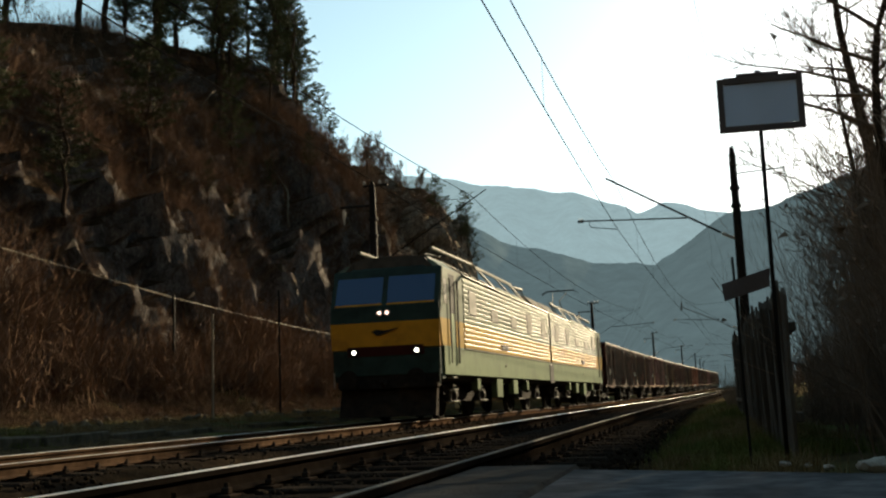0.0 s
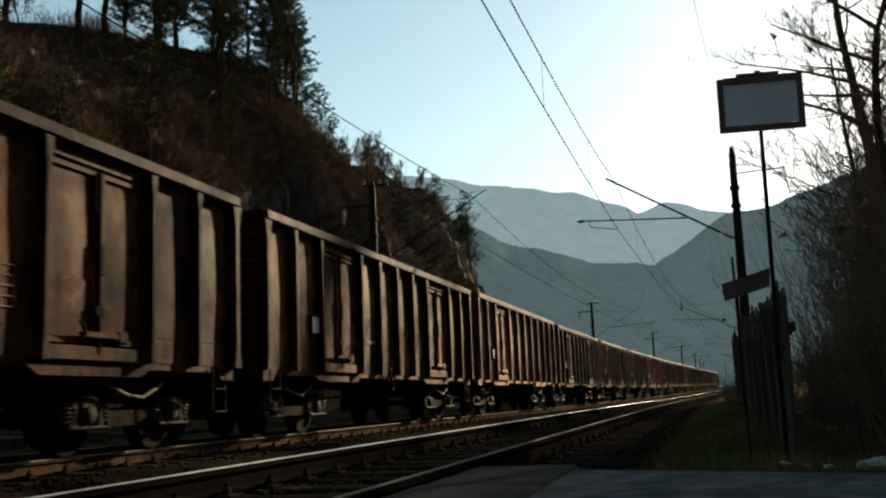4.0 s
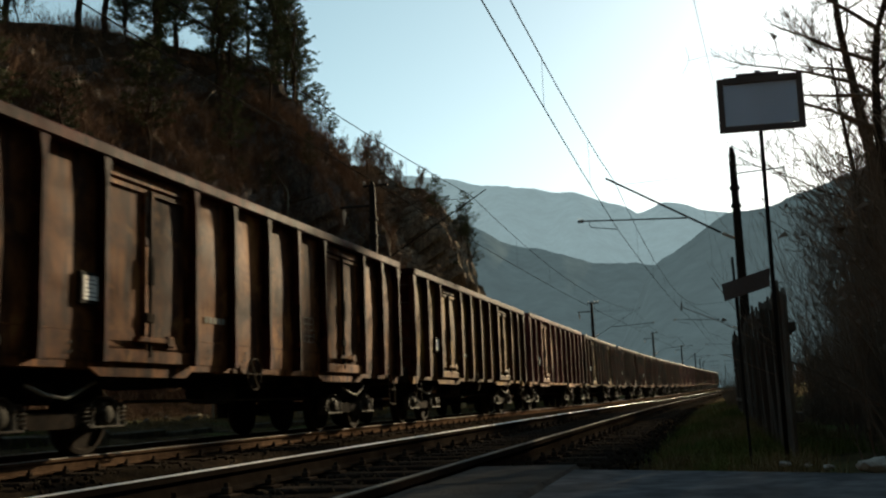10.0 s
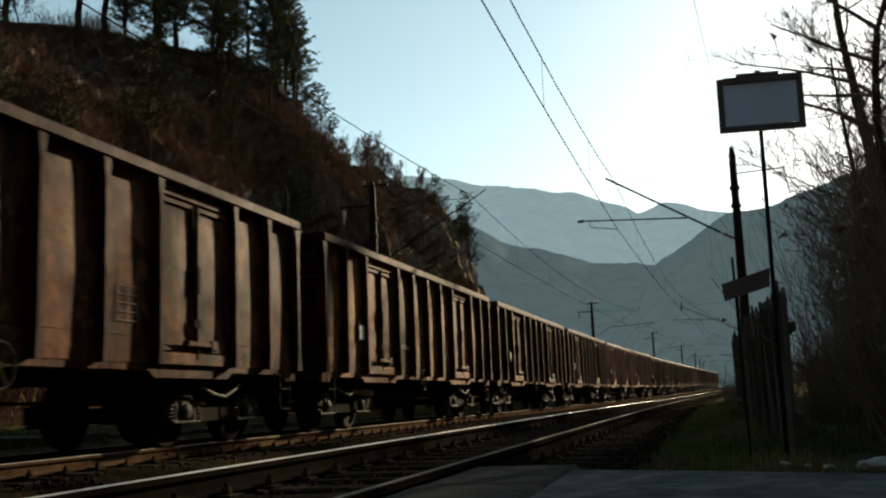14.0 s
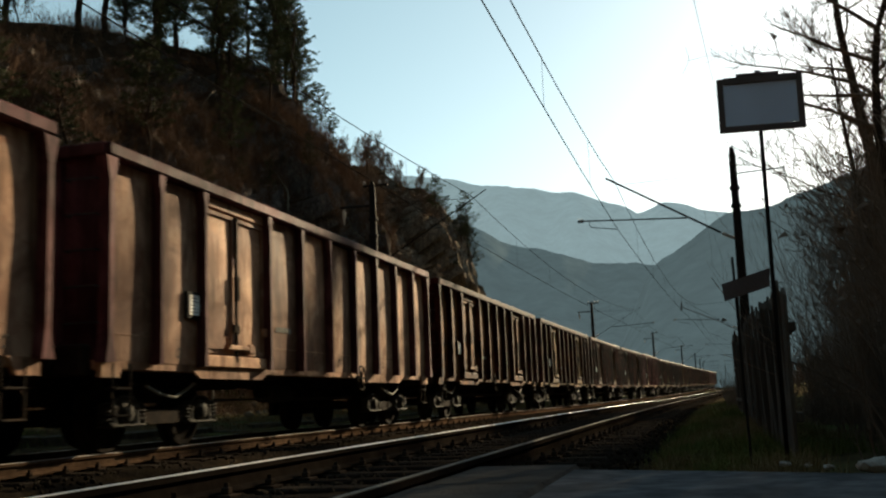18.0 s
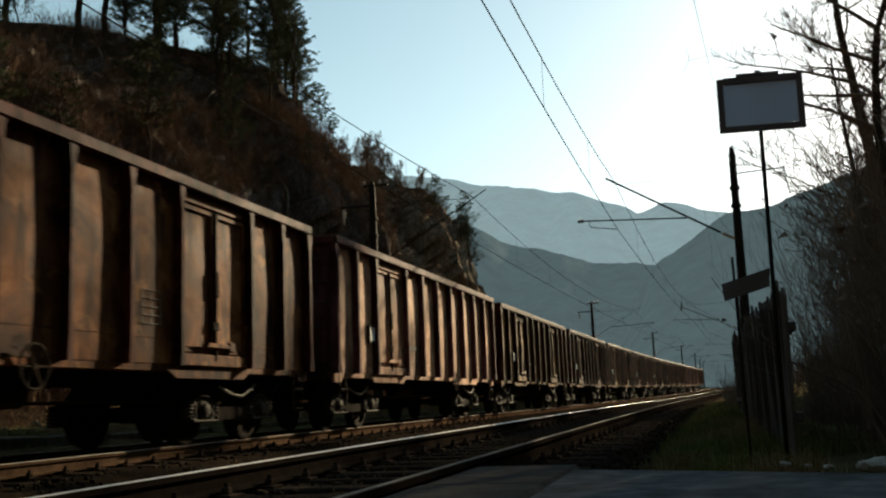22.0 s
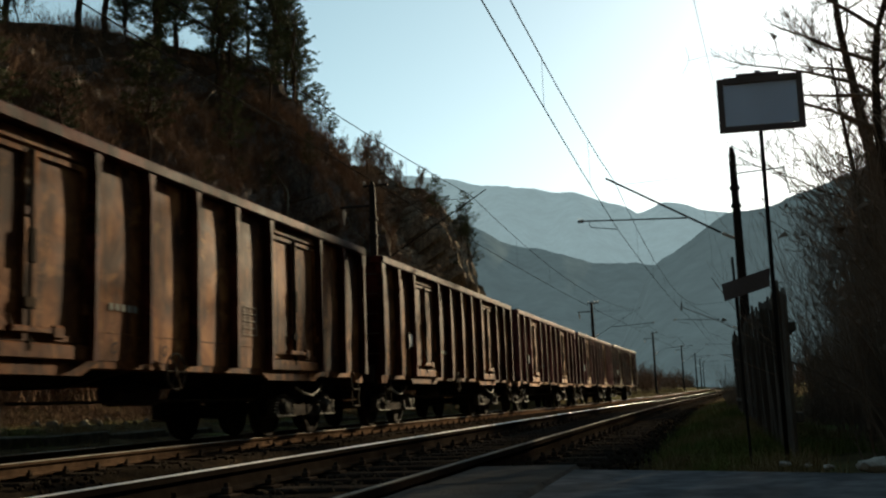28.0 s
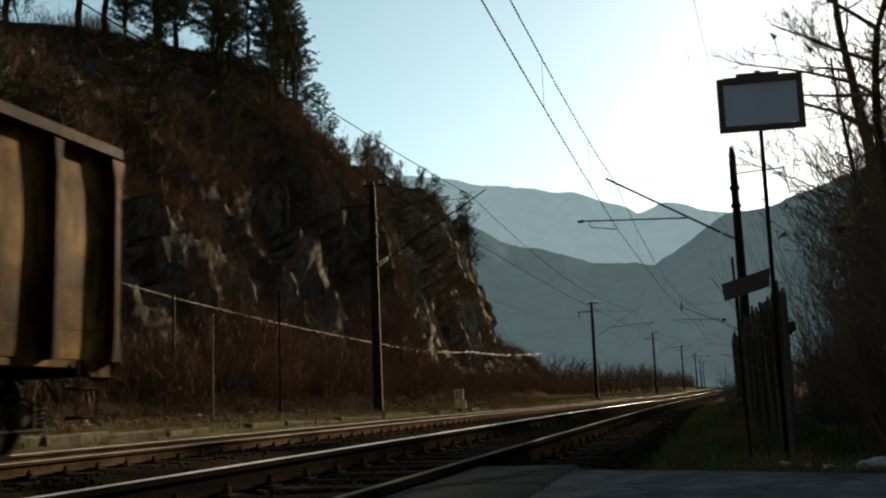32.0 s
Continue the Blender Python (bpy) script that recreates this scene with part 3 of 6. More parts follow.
def pine(seed, height, bare, spread):
    r = random.Random(seed)
    trunk, crown = Geo(), Geo()
    pts = [Vector((r.gauss(0, 0.04) * i, r.gauss(0, 0.04) * i, height * i / 8 - 0.3)) for i in range(9)]
    trunk.tube(pts, [0.13 * height / 8 * (1 - 0.1 * i) for i in range(9)], 7)
    v, f = [], []
    whorls = int(height * 1.9)
    for k in range(whorls):
        a = bare + (1 - bare) * (k + r.uniform(-0.3, 0.3)) / whorls
        i = min(max(int(a * 8), 0), 7)
        o = pts[i].lerp(pts[i + 1], a * 8 - i)
        c = k / whorls
        reach = spread * min(0.55 + 1.6 * c, 1.0) * (1 - c) ** 0.65 * r.uniform(0.6, 1.1) + 0.22
        turn = r.uniform(0, 6.28)
        n_arms = r.randint(3, 5)
        for b in range(n_arms):
            if r.random() < 0.12:
                continue
            th = turn + 6.28 * b / n_arms + r.gauss(0, 0.25)
            far = reach * r.uniform(0.65, 1.15)
            d = Vector((math.cos(th), math.sin(th), 0.05 + 0.35 * c + r.gauss(0, 0.1)))
            mid = o + d * far * 0.55
            tip = o + d * far + Vector((0, 0, 0.12 * far))
            trunk.tube([o, mid, tip], [0.035, 0.022, 0.008], 4, False)
            for q in range(int(6 + 12 * far)):
                e = 1.02 - 0.7 * r.random() ** 1.5
                base = (o.lerp(mid, e / 0.55) if e < 0.55 else mid.lerp(tip, (e - 0.55) / 0.45)) + Vector((r.gauss(0, 0.1), r.gauss(0, 0.1), r.gauss(0.03, 0.05))) * (0.6 + far * 0.5)
                for z in range(9):
                    n = Vector((r.gauss(d.x, 0.9), r.gauss(d.y, 0.9), r.gauss(0.45, 0.5))).normalized()
                    m = n.cross(Vector((r.gauss(0, 1), r.gauss(0, 1), r.gauss(0, 1)))).normalized() * 0.016
                    L = r.uniform(0.14, 0.3)
                    w = len(v)
                    v += [tuple(base - m), tuple(base + m), tuple(base + n * L)]
                    f.append((w, w + 1, w + 2))
    me = bpy.data.meshes.new("crown")
    me.from_pydata(v, [], f)
    me.materials.append(M_NEEDLE)
    return trunk.mesh("trunk", M_BARK, True), me


def tree_thing(name, meshes, label, category, group, m):
    t = thing(name, label, category, group, at=m)
    part("trunk", meshes[0], None, t)
    part("crown", meshes[1], None, t)
    return t


def foot_of(y, d, s=1.0, turn=0.0, tilt=0.0):
    return Matrix.LocRotScale(hill_point(y, d) - Vector((0, 0, 0.15)), Euler((tilt, 0, turn)), (s, s, s))


PINES = [tree_thing("pine_tree", pine(11 + i, h, b, w), "tall dark green pine on the crest of the hill", "pine tree", "pines on the hill", foot_of(y, d, 1, i))
         for i, (h, b, w, y, d) in enumerate(((9.5, 0.25, 2.2, 55, 11.5), (8.0, 0.35, 1.9, 52, 13), (11.0, 0.45, 2.0, 46, 14)))]
for y, d, s, k in ((57, 12, 0.95, 2), (53, 11, 0.95, 0), (51, 14.5, 1.0, 1), (49, 11.8, 0.8, 0), (46, 12.5, 0.9, 1), (44, 16, 1.0, 2), (47.5, 11, 0.85, 0),
                   (57.5, 9.4, 0.52, 1), (40, 15, 1.0, 2), (36, 16, 0.95, 2), (31.5, 15.5, 0.9, 2), (27, 15, 0.9, 2), (42, 7.2, 0.5, 0), (43.5, 12.8, 0.9, 0),
                   (40.5, 10.5, 0.7, 1), (55, 10.2, 0.72, 0), (44.5, 10.2, 0.8, 0), (34, 7.0, 0.74, 1), (51, 9.6, 0.66, 0), (48, 9.2, 0.6, 1),
                   (82.5, 6.2, 0.46, 0), (81.5, 6.8, 0.4, 1), (79, 7.2, 0.36, 0), (76.5, 8.4, 0.5, 1), (83.5, 7.5, 0.5, 0), (56, 10.9, 0.85, 0), (59, 9.0, 0.42, 1), (23.5, 6.2, 0.55, 0), (22, 7.8, 0.6, 1), (24.3, 5.2, 0.48, 0),
                   (45, 8.8, 0.75, 0), (54, 9.2, 0.5, 0), (37.5, 6.4, 0.2, 0), (39.8, 6.0, 0.24, 1), (44.2, 6.4, 0.22, 0), (41.4, 6.6, 0.2, 1), (47, 6.8, 0.24, 0), (31, 6.2, 0.22, 1), (46.5, 14.5, 0.7, 0), (45, 15.5, 0.6, 0), (47.5, 14, 0.7, 0), (44.5, 15, 0.55, 1), (48.5, 15, 0.8, 0), (43, 14.5, 0.5, 0), (50, 13.2, 0.8, 1), (54.5, 11.4, 0.8, 0), (57, 10.4, 0.6, 0), (58, 9.8, 0.5, 1),
                   (85.6, 8.6, 0.42, 0), (79.6, 7.0, 0.36, 1), (86.4, 9.8, 0.5, 1), (85.0, 7.5, 0.46, 0), (84.2, 7.0, 0.4, 1), (86.2, 9.2, 0.3, 0)):
    copy_thing(PINES[k], foot_of(y, d, s, y * 1.7))

CREST_TREE = tree_thing("bare_tree", bare_tree(5, 7.5, 0.08, start=0.2, minr=0.019, limbs=34, depth=2, reach=0.8, rise_=(1.2, 2.6)), "leafless grey-brown tree on the hillside", "tree", "bare trees on the hill", foot_of(66.5, 9.8, 0.62, 0))
CREST_TREE2 = tree_thing("bare_tree", bare_tree(6, 6.0, 0.07, start=0.15, minr=0.019, limbs=30, depth=2, reach=0.85, rise_=(1.0, 2.4)), "leafless grey-brown tree on the hillside", "tree", "bare trees on the hill", foot_of(69.2, 9.9, 0.7, 0))
for y, d, s, k in ((62, 8.8, 0.55, 1), (64, 9.2, 0.6, 0), (65.5, 8.6, 0.62, 1), (67, 9.4, 0.6, 0), (68.5, 8.8, 0.62, 1), (70, 9.6, 0.6, 0), (72, 8.8, 0.5, 1), (63, 10, 0.6, 0),
                   (78, 14.5, 0.66, 0), (79, 13.6, 0.72, 0), (80, 12.9, 0.68, 1), (79.4, 12.2, 0.66, 0), (80.4, 11.4, 0.6, 1), (78.4, 15.4, 0.64, 1), (80, 10.6, 0.52, 0), (77.4, 13.9, 0.68, 1), (79, 16.2, 0.6, 0), (81, 9.8, 0.46, 1), (76.5, 12.6, 0.5, 1), (84.4, 13.3, 0.66, 0), (84.8, 15.3, 0.72, 0), (82.8, 11.3, 0.55, 1), (84, 12.6, 0.66, 1), (84.6, 14.2, 0.7, 1), (84.6, 16.0, 0.66, 1), (83.6, 12.0, 0.5, 0), (86.4, 11.0, 0.45, 1), (86.4, 10.4, 0.4, 0),
                   (60, 9.0, 0.45, 1), (77, 8.2, 0.35, 0), (88, 7, 0.3, 1), (38, 17, 0.9, 0), (33, 17, 0.8, 1), (29, 16, 0.8, 0), (25, 17, 0.9, 1), (92, 6, 0.3, 1), (97, 6, 0.3, 0)):
    copy_thing((CREST_TREE, CREST_TREE2)[k], foot_of(y, d, s, y * 2.3))


def scrub_protos(n, stems, h, minr, leafy, sides=3, thick=0.007):
    """Bare thorny bushes as raw triangles and quads cut to triangles."""
    out = []
    for s in range(n):
        r = random.Random(40 + s)
        g = Geo()
        for _ in range(stems):
            th, k = r.uniform(0, 6.28), r.uniform(0.1, 0.7)
            d = Vector((math.cos(th) * k, math.sin(th) * k, 1)).normalized()
            grow(g, Vector((r.gauss(0, 0.2), r.gauss(0, 0.2), -0.1)), d, h * r.uniform(0.55, 1.1), thick * h, 1 if leafy else 2, r, 0.5, 0.2, (3, 5), sides, minr)
        tri = []
        for q in g.f:
            tri += [(q[0], q[1], q[2])] + ([(q[0], q[2], q[3])] if len(q) == 4 else [])
        for _ in range(leafy):
            p = Vector(g.v[r.randrange(len(g.v))])
            a, b = (Vector((r.gauss(0, 1), r.gauss(0, 1), r.gauss(0, 1))).normalized() * r.uniform(0.02, 0.05) for _ in range(2))
            q = len(g.v)
            g.v += [tuple(p), tuple(p + a), tuple(p + b)]
            tri.append((q, q + 1, q + 2))
        out.append((np.array(g.v), np.array(tri)))
    return out


def brush_protos(n, stems, twigs, h, w):
    """Light brushwood: stems and twigs as slim spikes."""
    out = []
    for s in range(n):
        r = random.Random(140 + s)
        v, f = [], []

        def spike(o, d, L, ww):
            k = d.cross(Vector((r.gauss(0, 1), r.gauss(0, 1), r.gauss(0, 1)))).normalized() * ww
            q = len(v)
            v.extend([tuple(o - k), tuple(o + k), tuple(o + d * L)])
            f.append((q, q + 1, q + 2))
        for _ in range(stems):
            th, k = r.uniform(0, 6.28), r.uniform(0.1, 0.9)
            d = Vector((math.cos(th) * k, math.sin(th) * k, 1)).normalized()
            o = Vector((r.gauss(0, 0.25), r.gauss(0, 0.25), -0.1))
            L = h * r.uniform(0.5, 1.1)
            spike(o, d, L, w)
            for _ in range(twigs):
                e = (d + Vector((r.gauss(0, 0.55), r.gauss(0, 0.55), r.gauss(0.1, 0.4)))).normalized()
                spike(o + d * L * r.uniform(0.2, 0.95), e, L * r.uniform(0.2, 0.5), w * 0.6)
        out.append((np.array(v), np.array(f)))
    return out


def hill_scrub():
    protos = brush_protos(6, 9, 9, 1.5, 0.013)
    poses = []
    for _ in range(12500):
        y = rng.uniform(6, 122)
        d = rng.choice((rng.uniform(1.5, 4.2), rng.uniform(3, 8), rng.uniform(3.5, 9), rng.uniform(3.5, 10), rng.uniform(4, 13) if y > 50 else rng.uniform(6, 19)))
        if 57 < y < 100 and 3.2 < d < 9.5 and rng.random() < 0.85:
            continue
        if d > 3.4 and noise.noise((y * 0.13, d * 0.3, 2)) < (0.12 if 56 < y < 100 and d < 9 else -0.22):
            continue
        s = rng.uniform(0.45, 1.15) * (1.35 if y < 50 and d < 4 else 0.85)
        poses.append((rng.randrange(6), Matrix.LocRotScale(hill_point(y, d), Euler((rng.gauss(0, 0.15), rng.gauss(0.2, 0.2), rng.uniform(0, 6.3))), (s, s, s))))
    for _ in range(2200):
        y, d = 8 + 62 * rng.random(), rng.uniform(0.0, 1.8)
        s = rng.uniform(0.1, 0.26)
        poses.append((rng.randrange(6), Matrix.LocRotScale(hill_point(y, d), Euler((rng.gauss(0, 0.3), rng.gauss(0.2, 0.3), rng.uniform(0, 6.3))), (s * 1.6, s * 1.6, s))))
    for _ in range(4500):
        y, d = rng.uniform(14, 58), rng.uniform(3.2, 9.5)
        s = rng.uniform(0.2, 0.5)
        poses.append((rng.randrange(6), Matrix.LocRotScale(hill_point(y, d), Euler((rng.gauss(0, 0.3), rng.gauss(0.5, 0.3), rng.uniform(0, 6.3))), (s, s, s))))
    solo("scrub", merged("scrub", protos, poses, M_SCRUB), None, "leafless reddish brown scrub covering the slope", "scrub", kind="stuff")


hill_scrub()


def dead_stems():
    """Pale bare stems that lean along the rock."""
    for y, top, low, side in ((45.2, 8.0, 5.6, 0.5), (43.0, 9.6, 7.6, -0.4), (48.5, 6.2, 4.6, 1.2), (55.0, 6.4, 4.9, 0.8), (63.0, 5.8, 4.4, 0.5)):
        pts = []
        for k in range(7):
            s = k / 6
            d = top + (low - top) * s
            pts.append(hill_point(y + side * math.sin(2.6 * s), d) + Vector((0.22, -0.1, 0.12)))
        solo("dead_stem", Geo().tube(pts, [0.025, 0.03, 0.034, 0.036, 0.04, 0.045, 0.05], 6), M_CABLE, "pale dead stem leaning along the rock face", "dead stem", "dead stems on the rock", smooth=True)


dead_stems()


def grass_protos(n, blades, h, w):
    out = []
    for s in range(n):
        r = random.Random(90 + s)
        v, f = [], []
        for _ in range(blades):
            th, k = r.uniform(0, 6.28), abs(r.gauss(0, 0.5))
            o = Vector((r.gauss(0, 0.09), r.gauss(0, 0.09), -0.01))
            d = Vector((math.cos(th) * k, math.sin(th) * k, 1)).normalized()
            sd = Vector((-math.sin(th), math.cos(th), 0)) * w
            L = h * r.uniform(0.4, 1.1)
            q = len(v)
            m = o + d * L * 0.6
            t = o + d * L + Vector((d.x, d.y, -0.25)) * L * 0.35
            v += [tuple(o - sd), tuple(o + sd), tuple(m), tuple(m - sd * 0.6), tuple(t)]
            f += [(q, q + 1, q + 2), (q + 3, q + 2, q + 4)]
        out.append((np.array(v), np.array(f)))
    return out


def grasses():
    protos = grass_protos(5, 26, 0.16, 0.004)
    green, dry = [], []
    for _ in range(5200):
        y = 5.6 + 34 * rng.random() ** 1.5
        u = rng.uniform(-0.75, 1.0 if y > 7 else 0.5)
        if rng.random() < 0.35 or y < 6.1 - 0.42 * (u + 1.4) + 0.2:
            continue
        s = rng.uniform(0.35, 1.1)
        k = noise.noise((u * 1.1, y * 0.5, 8))
        (green if k > -0.08 else dry).append((rng.randrange(5), Matrix.LocRotScale(along(u, y, ground_z(u)), Euler((0, 0, rng.uniform(0, 6.3))), (s, s, s))))
    for _ in range(7000):
        y = rng.uniform(4, 70)
        u = rng.choice((rng.uniform(-12.6, -9.6), rng.gauss(-11.1, 0.35), rng.uniform(-12.6, -11.1), rng.gauss(-4.9, 0.5)))
        s = rng.uniform(0.3, 1.2) * (0.55 if u > -9 else 1.25)
        k = noise.noise((u * 0.6, y * 0.3, 3))
        (green if k > 0.3 else dry).append((rng.randrange(5), Matrix.LocRotScale(along(u, y, ground_z(u) - 0.02), Euler((0, 0, rng.uniform(0, 6.3))), (s, s, s))))
    for _ in range(2600):
        y = rng.uniform(40, 190)
        u = rng.uniform(-13.4, -10.2)
        s = rng.uniform(0.8, 2.6)
        dry.append((rng.randrange(5), Matrix.LocRotScale(along(u, y, ground_z(u) - 0.02), Euler((0, 0, rng.uniform(0, 6.3))), (s, s, s))))
    solo("grass", merged("grass", protos, green, M_GRASS), None, "short dull green winter grass beside the track", "grass", kind="stuff")
    solo("dry_grass", merged("dry_grass", protos, dry, M_DRY), None, "dry straw-coloured grass tufts beside the track", "dry grass", kind="stuff")


grasses()

# ---- foot of the slope: kerb, stones, marker posts ----
def kerb():
    t = thing("kerb", "low weathered concrete kerb along the foot of the slope", "kerb", kind="structure")
    g = Geo().box(-0.14, 0.14, -0.98, 0.98, -0.3, 0.0, 0.025).mesh("kerb_block", M_CONCRETE)
    for i in range(22):
        y = 6 + 2.0 * i
        part("kerb_block", g, M_CONCRETE, t, at=Matrix.LocRotScale(along(-11.1 + rng.gauss(0, 0.02), y, 0.1 - 0.002 * (y - 14) + rng.gauss(0, 0.035)), Euler((rng.gauss(0, 0.015), rng.gauss(0, 0.05), rng.gauss(0, 0.02))), None))


kerb()


def slope_rocks():
    bm = bmesh.new()
    bmesh.ops.create_icosphere(bm, subdivisions=2, radius=1)
    for v in bm.verts:
        v.co *= 0.75 + 0.5 * noise.noise(v.co * 1.4)
    bmesh.ops.triangulate(bm, faces=bm.faces)
    bm.verts.ensure_lookup_table()
    v = np.array([tuple(q.co) for q in bm.verts])
    f = np.array([[q.index for q in x.verts] for x in bm.faces])
    bm.free()
    poses = []
    for _ in range(700):
        y, d = rng.uniform(8, 75), abs(rng.gauss(0.3, 1.1)) - 1.0
        p = hill_point(y, max(d, 0)) if d > 0 else along(-12.7 - d, y, ground_z(-12.7 - d))
        s = 0.03 + 0.17 * rng.random() ** 3
        poses.append((0, Matrix.LocRotScale(p, Euler((rng.random() * 6, rng.random() * 6, 0)), (s * 1.4, s, s * 0.55))))
    solo("slope_rocks", merged("slope_rocks", [(v, f)], poses, M_CONCRETE), None, "broken pale rocks fallen at the foot of the slope", "rocks", kind="stuff")


slope_rocks()


def marker(u, y, h, r, label, mat):
    t = thing("marker_post", label, "marker post", "marker posts", at=along(u, y, ground_z(u) - 0.05))
    part("post", Geo().tube([(0, 0, 0), (0, 0, h)], [r, r * 0.85], 8), mat, t)
    part("foot", Geo().box(-r * 2, r * 2, -r * 2, r * 2, 0, 0.12, 0.02), M_CONCRETE, t)


marker(-11.6, 22.2, 2.6, 0.03, "thin pale cable post at the foot of the slope", M_CABLE)
marker(-11.8, 26.5, 3.6, 0.035, "thin dark cable post at the foot of the slope", M_MAST)


def track_sign():
    t = thing("track_marker_sign", "cream enamel trackside marker on a short post", "track sign", at=along(-10.4, 41, 0.05))
    part("post", Geo().tube([(0, 0, -0.1), (0, 0, 0.5)], 0.035, 8), M_MAST, t)
    part("plate", Geo().box(-0.24, 0.18, -0.03, 0.03, 0.42, 0.88, 0.012), M_CREAM, t)
    part("plate", Geo().box(-0.2, 0.28, -0.035, 0.025, 0.1, 0.42, 0.012), M_CREAM, t)
    for x in (-0.09, 0.05):
        part("bar", Geo().box(x - 0.02, x + 0.02, -0.036, -0.03, 0.5, 0.8), M_DARKSTEEL, t, "dark painted bar")


track_sign()


# ---- overhead line ----
def mast(u, y, side, h=8.4, base=0.05, bracket=False, arm=True, tube=0.035, steady=True):
    """A mast; side: the way of its arm (+1 to the right)."""
    t = thing("catenary_mast", "tall dark concrete mast carrying the overhead wire", "catenary mast", "catenary masts", at=along(u, y, base))
    prof = [(-0.3, 0.19), (0, 0.18), (h * 0.55, 0.15), (h * 0.97, 0.115), (h, 0.06)]
    part("pole", Geo().lathe((0, 0, 0), (0, 0, 1), prof, 10), M_MAST, t, smooth=False)
    part("footing", Geo().box(-0.4, 0.4, -0.4, 0.4, -0.4, 0.06, 0.03), M_CONCRETE, t)
    for z in (h - 1.4, h - 2.0):
        part("band", Geo().lathe((0, 0, z), (0, 0, 1), [(-0.06, 0.15), (-0.05, 0.175), (0.05, 0.175), (0.06, 0.15)], 10), M_DARKSTEEL, t)
    s = side
    if arm:
        zt, zr = 7.65 - base, 6.28 - base
        c = part("cantilever", Geo().tube([(s * 0.55, 0, 5.6 - base), (s * 4.2, 0, zt + 0.12)], tube, 7), M_DARKSTEEL, t)
        ins = [(0, 0.03)]
        for i in range(6):
            ins += [(0.05 + i * 0.07, 0.04), (0.07 + i * 0.07, 0.085), (0.1 + i * 0.07, 0.04)]
        part("insulator", Geo().lathe((s * 0.12, 0, 5.37 - base), (s * 0.85, 0, 0.46), ins, 10), M_PORCELAIN, c, "ribbed porcelain insulator")
        if steady:
            part("registration_tube", Geo().tube([(s * 1.6, 0, zr - 0.1), (s * 5.25, 0, zr + 0.08)], 0.026, 6), M_DARKSTEEL, c)
            part("insulator", Geo().lathe((s * 5.0, 0, zr + 0.07), (s, 0, 0.02), ins[:9], 8), M_DARKSTEEL, c)
            part("steady_arm", Geo().tube([(s * 4.85, 0, zr + 0.02), (s * 4.8, 0, zr - 0.16), (s * 3.9, 0, zr - 0.3)], 0.016, 5), M_DARKSTEEL, c)
        part("stay_wire", Geo().tube([(s * 0.12, 0, 7.6 - base), (s * 3.6, 0, zt - 0.15)], 0.008, 4), M_WIRE, c)
    if bracket:
        part("bracket", Geo().box(-1.25, 0.05, -0.04, 0.04, h - 0.92, h - 0.84, 0.01), M_DARKSTEEL, t)
        part("insulator", Geo().lathe((-1.1, 0, h - 0.95), (0, 0, -1), [(0, 0.03), (0.08, 0.05), (0.12, 0.09), (0.2, 0.05), (0.24, 0.09), (0.32, 0.05), (0.6, 0.02)], 8), M_PORCELAIN, t)
        part("top_arm", Geo().box(-0.35, 0.6, -0.035, 0.035, h - 0.2, h - 0.12, 0.01), M_DARKSTEEL, t)
        for x in (-0.3, 0.3, 0.55):
            part("insulator", Geo().lathe((x, 0, h - 0.12), (0, 0, 1), [(0, 0.03), (0.04, 0.06), (0.1, 0.06), (0.16, 0.025)], 8), M_PORCELAIN, t)
    return t


mast(-11.5, 34, 1, bracket=True, tube=0.02, steady=False)
mast(1.1, 34, -1, base=0.05)
for i in range(1, 7):
    y = 34 + 54 * i
    mast(-11.15, y, 1, bracket=True, base=0.1, tube=0.013)
    mast(1.1, y - 2, -1, base=0.1, tube=0.013)


def wire_at(us, spans, z, sag, y):
    """The place of a wire that swings from us[0] to us[1] at every second mast."""
    for k in range(len(spans) - 1):
        a, b = spans[k], spans[k + 1]
        if y <= b or k == len(spans) - 2:
            s = (y - a) / (b - a)
            p, q = us[k % 2], us[(k + 1) % 2]
            return along(p + (q - p) * s, y, z - sag * 4 * s * (1 - s))


def wire(name, us, z, spans, sag, label, r=0.008):
    pts = [wire_at(us, spans, z, sag, a + (b - a) * i / 12) for a, b in zip(spans, spans[1:]) for i in range(12)]
    pts.append(wire_at(us, spans, z, sag, spans[-1]))
    return solo(name, Geo().tube(pts, r, 5), M_WIRE, label, "overhead wire", "overhead wires")


SPANS = [-74, -20, 34, 88, 142, 196]
NSPANS = [-74, -20, 34, 86, 140, 194]
for us, sp in (((FAR_X - 0.1, FAR_X + 0.2), SPANS), ((-2.8, -2.4), NSPANS)):
    wire("contact_wire", us, 5.98, sp, 0.06, "taut copper contact wire above the track", 0.012)
    wire("messenger_wire", us, 7.62, sp, 0.85, "sagging messenger wire carrying the contact wire", 0.012)
    for k in range(1, 4):
        a, b = sp[k], sp[k + 1]
        for i in range(1, 7):
            y = a + (b - a) * i / 7
            solo("dropper", Geo().tube([wire_at(us, sp, 5.98, 0.06, y), wire_at(us, sp, 7.62, 0.85, y)], 0.004, 4), M_WIRE, "thin dropper between messenger and contact wire", "overhead wire", "droppers")
wire("feeder_wire", (-12.6, -12.6), 6.9, SPANS[:4], 0.7, "sagging feeder wire on the mast brackets", 0.007)
solo("feeder_wire", Geo().tube([(1.3, 34, 8.2), (0.3, 19.4, 7.95), (-2.2, -14, 7.9)], 0.005, 5), M_WIRE, "thin wire slung from the mast top", "overhead wire", "overhead wires")


